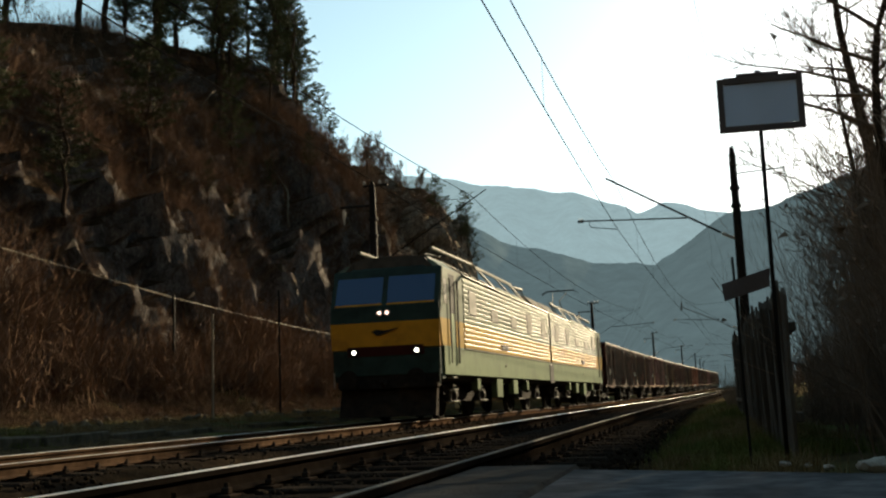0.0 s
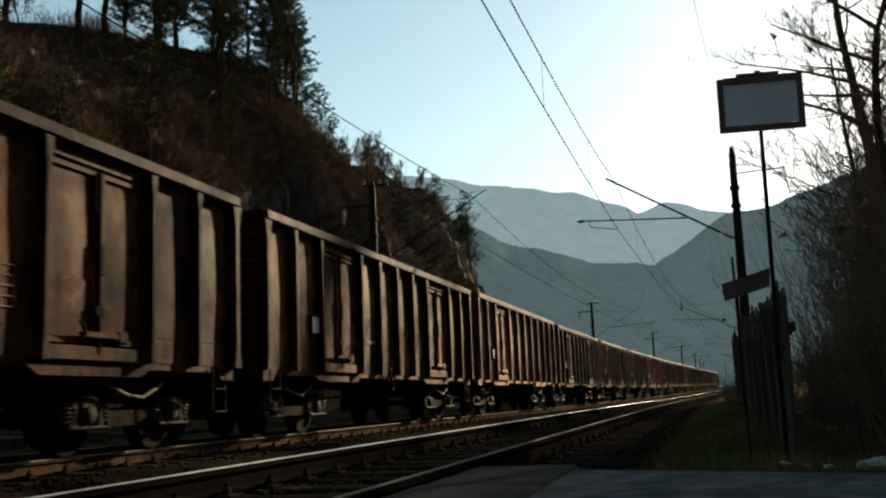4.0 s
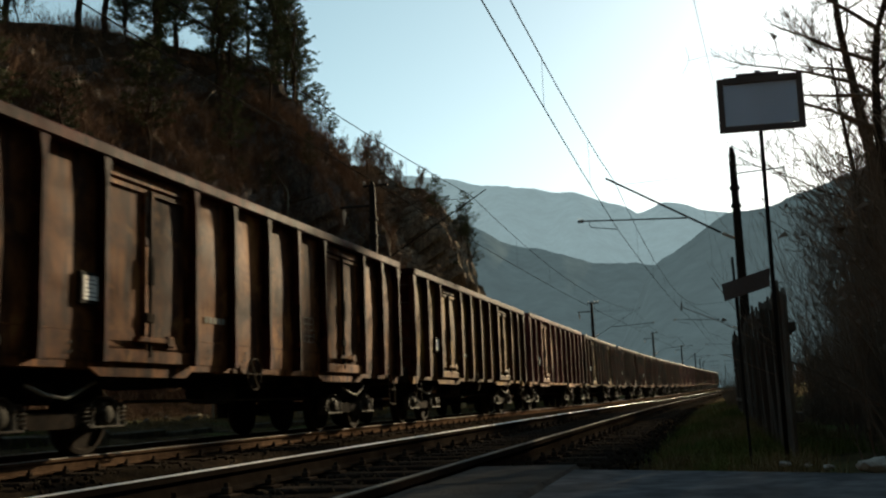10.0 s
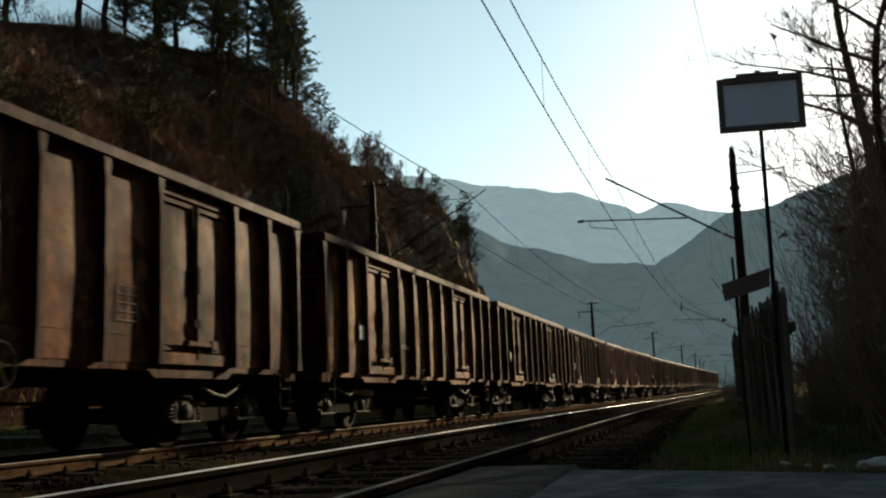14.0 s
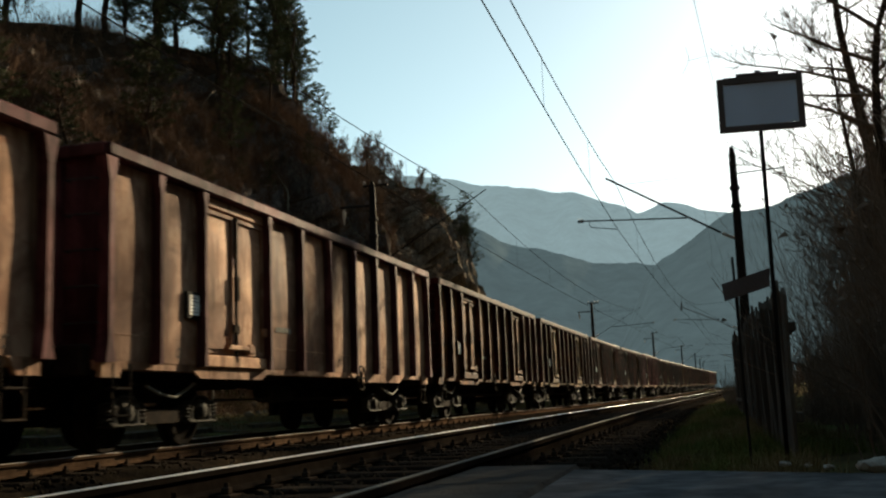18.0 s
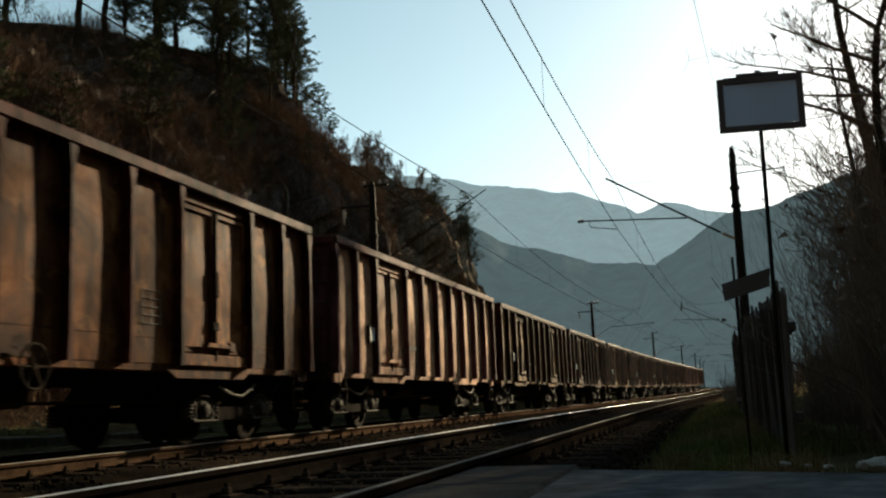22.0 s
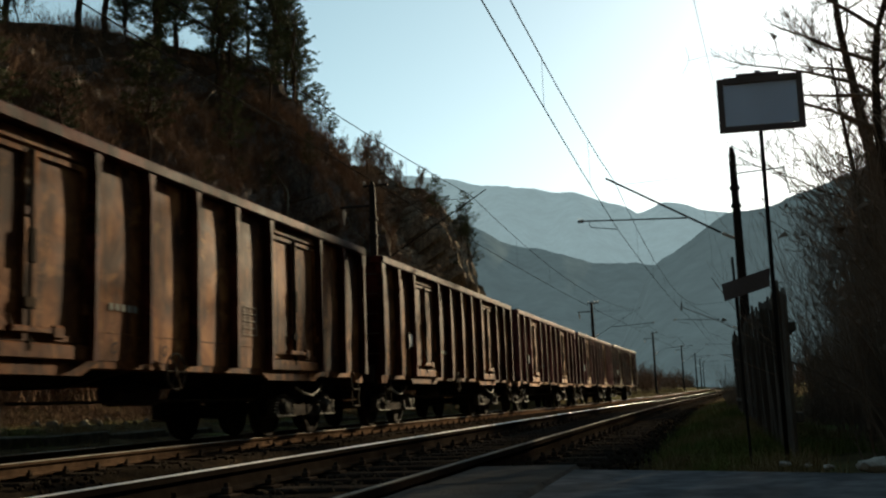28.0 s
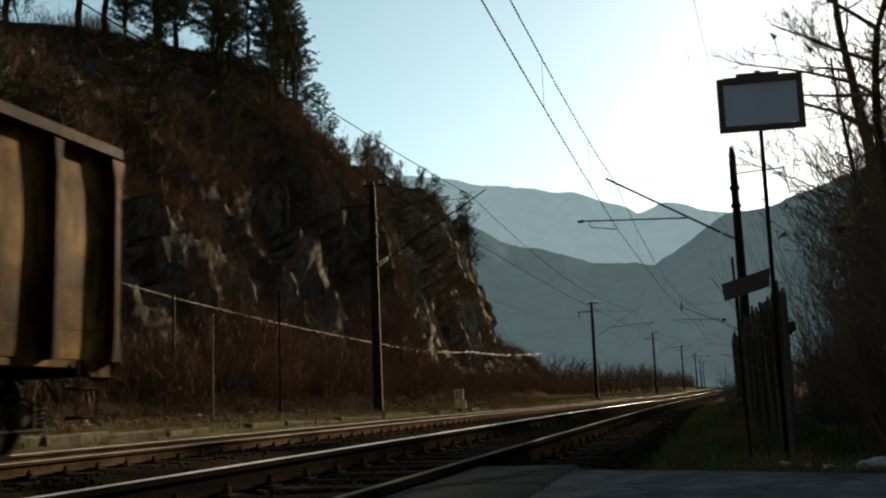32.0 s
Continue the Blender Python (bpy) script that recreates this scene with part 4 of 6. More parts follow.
def pale_cables():
    for j, (dz, du) in enumerate(((0, 0), (-0.07, 0.12))):
        g, pts = Geo(), []
        spans = [(6, 5.2), (26.5, 3.78), (45.6, 3.3), (64.5, 3.62), (93.5, 4.5)]
        for (a, za), (b, zb) in zip(spans, spans[1:]):
            for i in range(10):
                s = i / 10
                pts.append(Vector((-15.0 + du, a + (b - a) * s, za + (zb - za) * s - (0.25 + dz * 2) * 4 * s * (1 - s) * (0.4 if a < 40 else 1) + dz)))
        pts.append(Vector((-15.0 + du, 93.5, 4.5)))
        g.tube(pts, 0.006, 5)
        solo("slope_cable", g, M_CABLE, "pale sagging telephone cable along the slope", "cable", "slope cables")
    for y, z in ((26.5, 3.85), (45.6, 3.4), (64.5, 3.7), (93.5, 4.6)):
        solo("cable_pole", Geo().tube([(-15.0, y, 0.3), (-15.0, y, z)], 0.04, 6), M_MAST, "thin pole holding the cables on the slope", "cable pole", "cable poles")


pale_cables()


# ---- crossing sign and fence ----
def crossing_sign():
    y = 6.0
    t = thing("crossing_sign", "grey-backed framed sign on a thin steel post, seen from behind", "road sign", at=Matrix.LocRotScale((0.4, y, 0.0), Euler((0, radians(0.4), radians(4))), None))
    part("post", Geo().tube([(0, 0.03, -0.1), (0, 0.03, 2.3)], 0.0125, 10), M_MAST, t, smooth=True)
    p = part("panel", Geo().prism([(-0.2, 1.985), (0.215, 1.99), (0.215, 2.245), (-0.2, 2.235)], "y", -0.004, 0.004), M_SIGNBACK, t, "grey sheet metal back")
    g = Geo()
    for x0, x1, z0, z1 in ((-0.235, -0.2, 1.95, 2.275), (0.215, 0.25, 1.95, 2.285), (-0.2, 0.215, 1.95, 1.985), (-0.2, 0.215, 2.24, 2.28), (-0.12, 0.12, 2.28, 2.3), (-0.015, 0.02, 2.3, 2.312)):
        part("frame_bar", Geo().box(x0, x1, -0.016, 0.016, z0, z1, 0.004), M_SIGNFRAME, t, "dark frame")
    part("crossbar", Geo().tube([(-0.17, 0.03, 1.71), (0.115, 0.03, 1.73)], 0.0045, 6), M_DARKSTEEL, t)
    part("hook", Geo().tube([(0.112, 0.03, 1.735), (0.108, 0.03, 1.72), (0.135, 0.03, 1.57)], 0.0035, 5), M_DARKSTEEL, t)
    part("tilted_board", Geo().prism([(-0.285, 1.065), (-0.275, 0.965), (-0.02, 1.04), (-0.012, 1.145)], "y", 0.035, 0.055), M_SIGNFRAME, t, "dark tilted board")
    part("back_post", Geo().tube([(-0.19, 0.05, -0.1), (-0.215, 0.05, 1.22)], 0.008, 6), M_MAST, t)


crossing_sign()


def fence():
    t = thing("board_fence", "dark weathered upright board fence beside the track", "fence", "")
    r = random.Random(21)
    boards = [Geo().prism([(-0.048, 0), (0.048, 0), (0.048, h - 0.02), (0.0, h + 0.02), (-0.048, h - 0.03)], "y", -0.011, 0.011).mesh("board", M_FENCE) for h in (1.0, 1.06, 0.96, 1.12)]
    x = 0.0
    for i in range(120):
        y = 6.6 + 0.115 * i
        u = 0.49 + 0.004 * (y - 6.6)
        lift = 0.0 + 0.02 * (y - 6.6)
        part("board", boards[r.randrange(4)], None, t, at=Matrix.LocRotScale((u + r.gauss(0, 0.006), y, 0.0), Euler((r.gauss(0, 0.02), r.gauss(0, 0.015), radians(90) + r.gauss(0, 0.06))), (1, 1, 1 + 0.022 * (y - 6.6))))
    for z in (0.25, 0.8):
        part("fence_rail", Geo().box(0.505, 0.545, 6.5, 20.6, z, z + 0.06, 0.006), M_FENCE, t)
    for i in range(1, 7):
        part("fence_post", Geo().box(0.55, 0.61, 6.6 + 2.3 * i, 6.66 + 2.3 * i, -0.1, 0.92 + 0.045 * i, 0.01), M_FENCE, t)


fence()


# ---- plants by the road ----
def thicket():
    protos = scrub_protos(5, 14, 1.2, 0.002, 60)
    poses = []
    for _ in range(260):
        y = rng.uniform(5.9, 16)
        u = 0.75 + rng.random() ** 1.2 * (3.6 + 0.35 * y) + 0.03 * y
        s = rng.uniform(0.35, 0.85)
        poses.append((rng.randrange(5), Matrix.LocRotScale((u, y, ground_z(u) - 0.02), Euler((rng.gauss(0, 0.12), rng.gauss(0, 0.12), rng.uniform(0, 6.3))), (s, s, s))))
    for _ in range(60):
        y = rng.uniform(8, 24)
        u = y * rng.uniform(0.088, 0.2) + 0.15
        s = rng.uniform(1.1, 1.9)
        poses.append((rng.randrange(5), Matrix.LocRotScale((u, y, ground_z(u) - 0.02), Euler((rng.gauss(0, 0.07), rng.gauss(0, 0.07), rng.uniform(0, 6.3))), (s * 0.35, s * 0.35, s))))
    # taller bushes out of view to the right, added to shade the road
    for _ in range(190):
        y = rng.uniform(6.5, 22)
        u = y * rng.uniform(0.21, 0.42)
        s = rng.uniform(1.0, 1.8)
        poses.append((rng.randrange(5), Matrix.LocRotScale((u, y, ground_z(u) - 0.02), Euler((rng.gauss(0, 0.1), rng.gauss(0, 0.1), rng.uniform(0, 6.3))), (s, s, s))))
    for _ in range(55):
        y = rng.uniform(16, 60)
        u = rng.uniform(0.09, 0.16) * y + 0.8
        s = rng.uniform(0.8, 1.7)
        poses.append((rng.randrange(5), Matrix.LocRotScale(along(u, y, ground_z(u)), Euler((0, 0, rng.uniform(0, 6.3))), (s, s, s))))
    for _ in range(40):
        y = rng.uniform(24, 33)
        s = rng.uniform(0.4, 0.8)
        poses.append((rng.randrange(5), Matrix.LocRotScale(along(rng.uniform(0.4, 1.2), y, 0.0), Euler((0, 0, rng.uniform(0, 6.3))), (s, s, s))))
    solo("thicket", merged("thicket", protos, poses, M_TWIG), None, "dark leafless thicket behind the fence", "thicket", kind="stuff")


thicket()


def saplings():
    """Slim upright shoots with short side twigs, too many to count."""
    protos = []
    for s in range(6):
        r = random.Random(70 + s)
        g = Geo()
        for _ in range(3):
            d = Vector((r.gauss(0, 0.1), r.gauss(0, 0.1), 1)).normalized()
            grow(g, Vector((r.gauss(0, 0.15), r.gauss(0, 0.15), -0.1)), d, r.uniform(3.0, 4.6), 0.011, 2, r, 0.35, 0.35, (4, 7), 4, 0.0022)
        protos.append(g.mesh("sapling", M_TWIG))
    for _ in range(18):
        y = rng.uniform(11, 20)
        u = y * rng.uniform(0.105, 0.2)
        s = rng.uniform(0.55, 0.9) * y / 18
        solo("sapling", protos[rng.randrange(6)], None, "slim leafless brown shoots standing behind the fence", "sapling", "saplings by the fence", at=Matrix.LocRotScale((u, y, ground_z(u)), Euler((rng.gauss(0, 0.05), rng.gauss(0, 0.05), rng.uniform(0, 6.3))), (s, s, s)))


saplings()


def forked_tree(seed):
    """A leaning trunk that forks into two leaders, with long limbs arching out to one side."""
    r = random.Random(seed)
    trunk, crown = Geo(), Geo()

    def limb(o, d, length, r0, bend_to, steps, sides, g, twigs, depth):
        pts, rad, q, w = [o.copy()], [r0], o.copy(), d.normalized()
        for i in range(steps):
            w = (w + bend_to * (1.0 / steps) + Vector((r.gauss(0, 0.07), r.gauss(0, 0.07), r.gauss(0, 0.06)))).normalized()
            q = q + w * (length / steps)
            pts.append(q.copy())
            rad.append(max(r0 * (1 - 0.8 * (i + 1) / steps), 0.005))
        g.tube(pts, rad, sides, caps=False)
        for k in range(twigs):
            i = r.randint(steps // 4, steps - 1)
            t = r.random()
            side = Vector((r.gauss(-0.2, 1), r.gauss(0, 1), r.gauss(0.2, 0.7))).normalized()
            grow(crown, pts[i].lerp(pts[i + 1], t), (w * 0.7 + side * 0.7).normalized(), length * r.uniform(0.16, 0.34), max(rad[i] * 0.45, 0.006), depth, r, 0.6, 0.1, (2, 4), 4, 0.003)
        return pts
    stem = limb(Vector((0, 0, -0.3)), Vector((0.06, 0, 1)), 3.2, 0.1, Vector((0.0, 0, 0)), 6, 10, trunk, 8, 2)
    a = limb(stem[-1], Vector((-0.16, 0.05, 1)), 4.4, 0.075, Vector((0.02, 0, 0.0)), 9, 8, trunk, 10, 2)
    b = limb(stem[-1], Vector((0.16, -0.05, 1)), 4.6, 0.07, Vector((0.05, 0, 0)), 9, 8, trunk, 12, 2)
    for k, length, rise_, sag in ((2, 1.7, 0.75, -0.15), (3, 1.9, 0.9, -0.35), (4, 1.5, 0.5, 0.1), (5, 1.3, 0.9, 0.0), (3, 1.2, 0.25, 0.3), (6, 1.2, 0.7, 0.1)):
        limb(a[k], Vector((-1, r.gauss(0, 0.3), rise_)), length, 0.034, Vector((-0.3, 0, sag)), 8, 6, crown, 9, 2)
    for k, th in ((2, 0.3), (3, -0.9), (4, 1.2), (5, 2.6), (6, 0.0)):
        limb(b[k], Vector((math.cos(th), math.sin(th), 0.8)), 1.4, 0.03, Vector((0, 0, 0.2)), 7, 6, crown, 8, 2)
    return trunk.mesh("trunk", M_BARK, True), crown.mesh("branches", M_TWIG)


R1 = tree_thing("bare_tree", forked_tree(8), "tall leafless forked tree with dark trunk beside the road", "tree", "bare trees by the road", Matrix.LocRotScale((2.02, 13.5, 0.1), Euler((0, 0, 0)), None))
R2 = tree_thing("bare_tree", bare_tree(32, 7.0, 0.075, (-0.03, 0.02), 0.15, 0.0035, 22, 3), "slender leafless tree behind the fence", "tree", "bare trees by the road", Matrix.LocRotScale((2.95, 17.5, 0.1), Euler((0, 0, 2.0)), None))
R3 = tree_thing("bare_tree", bare_tree(33, 8.0, 0.08, (0.03, 0.02), 0.12, 0.005, 22, 3), "densely twigged leafless tree behind the fence", "tree", "bare trees by the road", Matrix.LocRotScale((4.2, 19.0, 0.1), Euler((0, 0, 1.0)), None))
# Most of these stand out of view, added to shade the road.
for x, y, s, turn in ((5.6, 43, 1.2, 4.0), (7.6, 53, 1.4, 2.2), (9.4, 57, 1.5, 5.1), (4.8, 13.5, 1.0, 1.1), (5.8, 17, 1.1, 2.9), (7.0, 13, 1.1, 5.2), (7.4, 20, 1.2, 3.9), (6.6, 21, 1.1, 0.9), (8.2, 25, 1.3, 4.7), (3.6, 10.5, 0.8, 4.1)):
    copy_thing(R3, Matrix.LocRotScale(along(x, y, ground_z(x) - 0.1), Euler((0, 0, turn)), (s, s, s)))
# All out of view, added to throw shade on the near track.
for x, y, s, turn in ((6.3, 34, 1.2, 0.3), (6.9, 37, 1.2, 1.3), (7.5, 40, 1.25, 2.3), (7.3, 33, 1.2, 3.3), (8.0, 42, 1.3, 4.3), (6.6, 31, 1.1, 5.3), (8.6, 45, 1.3, 0.9)):
    copy_thing(R3, Matrix.LocRotScale(along(x, y, ground_z(x) - 0.1), Euler((0, 0, turn)), (s, s, s)))
for k, x, y, s, turn in ((0, 5.4, 23, 0.9, 3.0), (1, 6.4, 30, 0.9, 5.0), (1, 6.8, 38, 1.1, 2.6), (1, 8.8, 49, 1.3, 0.8),
                           (0, 11, 58, 1.5, 4.4), (1, 11, 66, 1.5, 3.4), (0, 13.0, 74, 1.5, 5.2), (1, 14, 86, 1.5, 1.1), (0, 15, 98, 1.5, 2.1)):
    copy_thing((R1, R2)[k], Matrix.LocRotScale(along(x, y, ground_z(x) - 0.1), Euler((0, 0, turn)), (s, s, s)))


# Trees rooted out of view, added to darken the near end of the train.
R5 = tree_thing("bare_tree", bare_tree(35, 15.0, 0.2, (0.0, 0.0), 0.15, 0.013, 22, 2, 0.6), "tall leafless tree out of view, added to shade the train", "tree", "bare trees by the road", Matrix.LocRotScale((12.5, 67.5, 0.6), Euler((0, 0, 0.2)), (1.6, 1.6, 1.6)))
copy_thing(R5, Matrix.LocRotScale(along(11.9, 64, 0.5), Euler((0, 0, 2.2)), (1.5, 1.5, 1.5)))
# More trees past the edge of view, added to dapple the train with shadow.
R4 = tree_thing("bare_tree", bare_tree(34, 15.0, 0.22, (0.0, 0.0), 0.2, 0.012, 13, 1, 0.6), "tall leafless tree with upright branches by the road", "tree", "bare trees by the road", Matrix.LocRotScale((12.6, 73, 0.6), Euler((0, 0, 0.7)), (1.65, 1.65, 1.65)))
for x, y, s, turn in ((14.3, 84, 1.75, 2.0), (13.4, 78, 1.7, 4.1)):
    copy_thing(R4, Matrix.LocRotScale(along(x, y, ground_z(x) - 0.1), Euler((0, 0, turn)), (s, s, s)))


# ---- distance ----
def ridge(name, dist, crest, lo, hi, material, label, rough):
    """A far ridge; crest: (tangent of the bearing, tangent of the height)."""
    g = Geo()
    n, rows = 260, 14
    for i in range(n + 1):
        b = lo + (hi - lo) * i / n
        h = lerp(crest, b)
        h += rough * (0.5 * noise.noise((b * 40, dist * 0.1, 0)) + 0.35 * noise.noise((b * 110, dist * 0.1, 1)) + 0.3 * noise.noise((b * 420, dist, 2)))
        for k in range(rows + 1):
            s = k / rows
            back = dist * (1 - 0.35 * (1 - s)) * (1 + 0.03 * noise.noise((b * 25, s * 3, dist)))
            g.v.append((b * back, back, EYE[2] + h * dist * s ** 1.15 - 3 * (1 - s)))
    w = rows + 1
    g.f = [(i * w + k, (i + 1) * w + k, (i + 1) * w + k + 1, i * w + k + 1) for i in range(n) for k in range(rows)]
    return solo(name, g, material, label, "mountain", "far mountains", "structure", smooth=True)


# third colour: haze put into the ridge as a faint emission
M_FAR1 = hazed_material("far_mountain_hazed", (0.012, 0.017, 0.018), (0.1, 0.115, 0.115), (0.104, 0.13, 0.138), 0.03)
M_FAR2 = hazed_material("forest_ridge_hazed", (0.006, 0.01, 0.011), (0.06, 0.07, 0.068), (0.034, 0.044, 0.047), 0.045)
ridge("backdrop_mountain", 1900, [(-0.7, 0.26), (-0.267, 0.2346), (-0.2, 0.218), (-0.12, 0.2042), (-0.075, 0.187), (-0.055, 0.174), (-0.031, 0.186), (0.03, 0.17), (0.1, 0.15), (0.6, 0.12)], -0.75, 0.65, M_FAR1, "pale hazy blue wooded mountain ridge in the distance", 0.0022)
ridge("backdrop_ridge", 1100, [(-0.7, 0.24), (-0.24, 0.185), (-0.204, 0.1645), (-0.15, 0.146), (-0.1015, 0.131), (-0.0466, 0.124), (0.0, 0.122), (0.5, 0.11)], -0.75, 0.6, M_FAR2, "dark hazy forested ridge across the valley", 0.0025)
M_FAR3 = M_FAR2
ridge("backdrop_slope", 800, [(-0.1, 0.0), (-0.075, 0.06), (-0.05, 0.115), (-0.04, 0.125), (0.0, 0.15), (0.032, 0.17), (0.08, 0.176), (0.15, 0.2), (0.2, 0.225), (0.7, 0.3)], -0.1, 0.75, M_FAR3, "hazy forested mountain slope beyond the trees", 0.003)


def sky_blocking_slopes():
    """Unseen slopes added beside and behind the road to hold back sky light."""
    g = Geo()
    n, rows = 120, 8
    for i in range(n + 1):
        w = radians(44 + 254 * i / n)
        k = min(i / 6, (n - i) / 14, 1.0)
        h = 175 * k * (1 + 0.15 * noise.noise((i * 0.13, 0, 3)))
        for j in range(rows + 1):
            s = j / rows
            d = 70 + 150 * s
            g.v.append((math.sin(w) * d, math.cos(w) * d, -2 + h * s ** 0.9 + 6 * noise.noise((i * 0.5, j, 5)) * s))
    m = rows + 1
    g.f = [(i * m + k, (i + 1) * m + k, (i + 1) * m + k + 1, i * m + k + 1) for i in range(n) for k in range(rows)]
    solo("valley_side", g, surface("blocking_slope_dark", [(0.3, (0.01, 0.011, 0.007)), (0.7, (0.028, 0.026, 0.017))], 0.2, rough=1.0, world_space=True), "unseen dark slopes added to hold back sky light", "hillside", kind="structure", smooth=True)


sky_blocking_slopes()


def far_bushes():
    protos = brush_protos(4, 10, 10, 2.6, 0.035)
    poses = []
    for _ in range(420):
        y = rng.uniform(98, 330)
        u = -13.5 - rng.random() ** 1.4 * 45
        s = rng.uniform(0.7, 1.9)
        poses.append((rng.randrange(4), Matrix.LocRotScale(along(u, y, ground_z(u)), Euler((0, 0, rng.uniform(0, 6.3))), (s, s, s))))
    for _ in range(160):
        y = rng.uniform(90, 330)
        u = 3.5 + rng.random() * 30
        s = rng.uniform(0.8, 2.4)
        poses.append((rng.randrange(4), Matrix.LocRotScale(along(u, y, ground_z(u)), Euler((0, 0, rng.uniform(0, 6.3))), (s, s, s))))
    solo("far_bushes", merged("far_bushes", protos, poses, M_SCRUB), None, "brown leafless bushes along the line in the distance", "bushes", kind="stuff")


far_bushes()

# ---- train materials ----
def rust(name, a, b, c, chalk):
    m = bpy.data.materials.new(name)
    m.use_nodes = True
    nt = m.node_tree
    bs = nt.nodes["Principled BSDF"]
    tc = nt.nodes.new("ShaderNodeTexCoord").outputs["Object"]
    info = nt.nodes.new("ShaderNodeObjectInfo")
    add = nt.nodes.new("ShaderNodeVectorMath")
    add.operation = "MULTIPLY_ADD"
    add.inputs[1].default_value = (1, 1, 1)
    sc = nt.nodes.new("ShaderNodeVectorMath")
    sc.operation = "SCALE"
    sc.inputs[0].default_value = (13, 37, 7)
    nt.links.new(info.outputs["Random"], sc.inputs["Scale"])
    nt.links.new(tc, add.inputs[0])
    nt.links.new(sc.outputs[0], add.inputs[2])
    co = add.outputs[0]
    mp = nt.nodes.new("ShaderNodeMapping")
    mp.inputs["Scale"].default_value = (3, 3, 0.5)
    nt.links.new(co, mp.inputs["Vector"])
    col = ramp_of(nt, noise_of(nt, co, 1.3, 9.0, 0.68, 0.9), [(0.38, a), (0.5, b), (0.6, c)])
    k = nt.nodes.new("ShaderNodeMapRange")
    k.inputs[1].default_value, k.inputs[2].default_value = 0.48, 0.62
    nt.links.new(noise_of(nt, mp.outputs[0], 1.6, 6.0, 0.6), k.inputs[0])
    col = mix_of(nt, k.outputs[0], col, tuple(x * 0.8 for x in a))
    k = nt.nodes.new("ShaderNodeMapRange")
    k.inputs[1].default_value, k.inputs[2].default_value = 0.55, 0.66
    nt.links.new(noise_of(nt, co, 2.3, 6.0, 0.7, 0.5), k.inputs[0])
    col = mix_of(nt, k.outputs[0], col, chalk)
    big = ramp_of(nt, noise_of(nt, co, 0.55, 3.0, 0.5), [(0.36, (0.5, 0.44, 0.43)), (0.5, (1.0, 1.0, 1.0)), (0.62, (1.45, 1.42, 1.36))])
    col = mix_of(nt, 1.0, col, big, "MULTIPLY")
    nt.links.new(col, bs.inputs["Base Color"])
    r = nt.nodes.new("ShaderNodeMapRange")
    r.inputs[3].default_value, r.inputs[4].default_value = 0.5, 0.8
    nt.links.new(noise_of(nt, co, 3.3, 5.0), r.inputs[0])
    nt.links.new(r.outputs[0], bs.inputs["Roughness"])
    bs.inputs["Specular IOR Level"].default_value = 0.03
    bp = nt.nodes.new("ShaderNodeBump")
    bp.inputs["Strength"].default_value, bp.inputs["Distance"].default_value = 0.35, 0.02
    nt.links.new(noise_of(nt, co, 2.0, 6.0, 0.55), bp.inputs["Height"])
    nt.links.new(bp.outputs[0], bs.inputs["Normal"])
    return m


PAINTS = {
    "brown": rust("wagon_rust_brown", (0.0314, 0.00995, 0.00294), (0.0941, 0.0333, 0.00979), (0.149, 0.0598, 0.0182), (0.174, 0.0772, 0.0248)),
    "olive": rust("wagon_faded_brown", (0.0422, 0.0189, 0.00455), (0.113, 0.0556, 0.0126), (0.177, 0.0972, 0.0222), (0.0844, 0.0304, 0.00655)),
    "tan": rust("wagon_tan", (0.148, 0.0513, 0.0219), (0.268, 0.111, 0.0524), (0.334, 0.154, 0.0786), (0.161, 0.0562, 0.0248)),
    "pink": rust("wagon_faded_pink", (0.205, 0.111, 0.0675), (0.341, 0.197, 0.123), (0.435, 0.275, 0.178), (0.228, 0.11, 0.0634)),
    "dark": rust("wagon_dark_rust", (0.0185, 0.00577, 0.00242), (0.0575, 0.0191, 0.00726), (0.0962, 0.0353, 0.0136), (0.126, 0.0512, 0.0205)),
}
RIBS_SHADED = {  # darker paint of posts and rails, with shade of posts and end walls put in
    "brown": rust("wagon_ribs_rust_brown", (0.0125, 0.00242, 0.00151), (0.0375, 0.00812, 0.00503), (0.0591, 0.0145, 0.00936), (0.0692, 0.0188, 0.0128)),
    "olive": rust("wagon_ribs_faded_brown", (0.0145, 0.0037, 0.00213), (0.0386, 0.0109, 0.00593), (0.0606, 0.019, 0.0105), (0.0289, 0.00594, 0.00307)),
    "tan": rust("wagon_ribs_tan", (0.0918, 0.0244, 0.0131), (0.166, 0.053, 0.0314), (0.207, 0.0735, 0.0472), (0.0998, 0.0267, 0.0149)),
    "pink": rust("wagon_ribs_faded_pink", (0.058, 0.0205, 0.0202), (0.0965, 0.0362, 0.0367), (0.123, 0.0506, 0.0532), (0.0643, 0.0202, 0.019)),
    "dark": rust("wagon_ribs_dark_rust", (0.00911, 0.00201, 0.00146), (0.0283, 0.00665, 0.00437), (0.0473, 0.0123, 0.00816), (0.0619, 0.0178, 0.0124)),
}
M_UNDER = surface("running_gear_grime", two((0.022, 0.018, 0.015)), 7, (0.04, 0.028, 0.019), 2.2, rough=0.85, bump=0.3, spec=0.01)
M_GEAR = surface("axle_box_grey", two((0.0585, 0.0531, 0.045), 0.3), 7, (0.0225, 0.0171, 0.0126), 3.0, rough=0.7, bump=0.2, spec=0.02)
M_WHEEL = surface("wheel_steel", two((0.02, 0.016, 0.013)), 6, rough=0.8, metal=0.0, spec=0.01)
M_CHALK = surface("worn_stencil_paint", two((0.2, 0.17, 0.14), 0.4), 9, (0.1, 0.075, 0.055), 6, rough=0.9, bump=0)
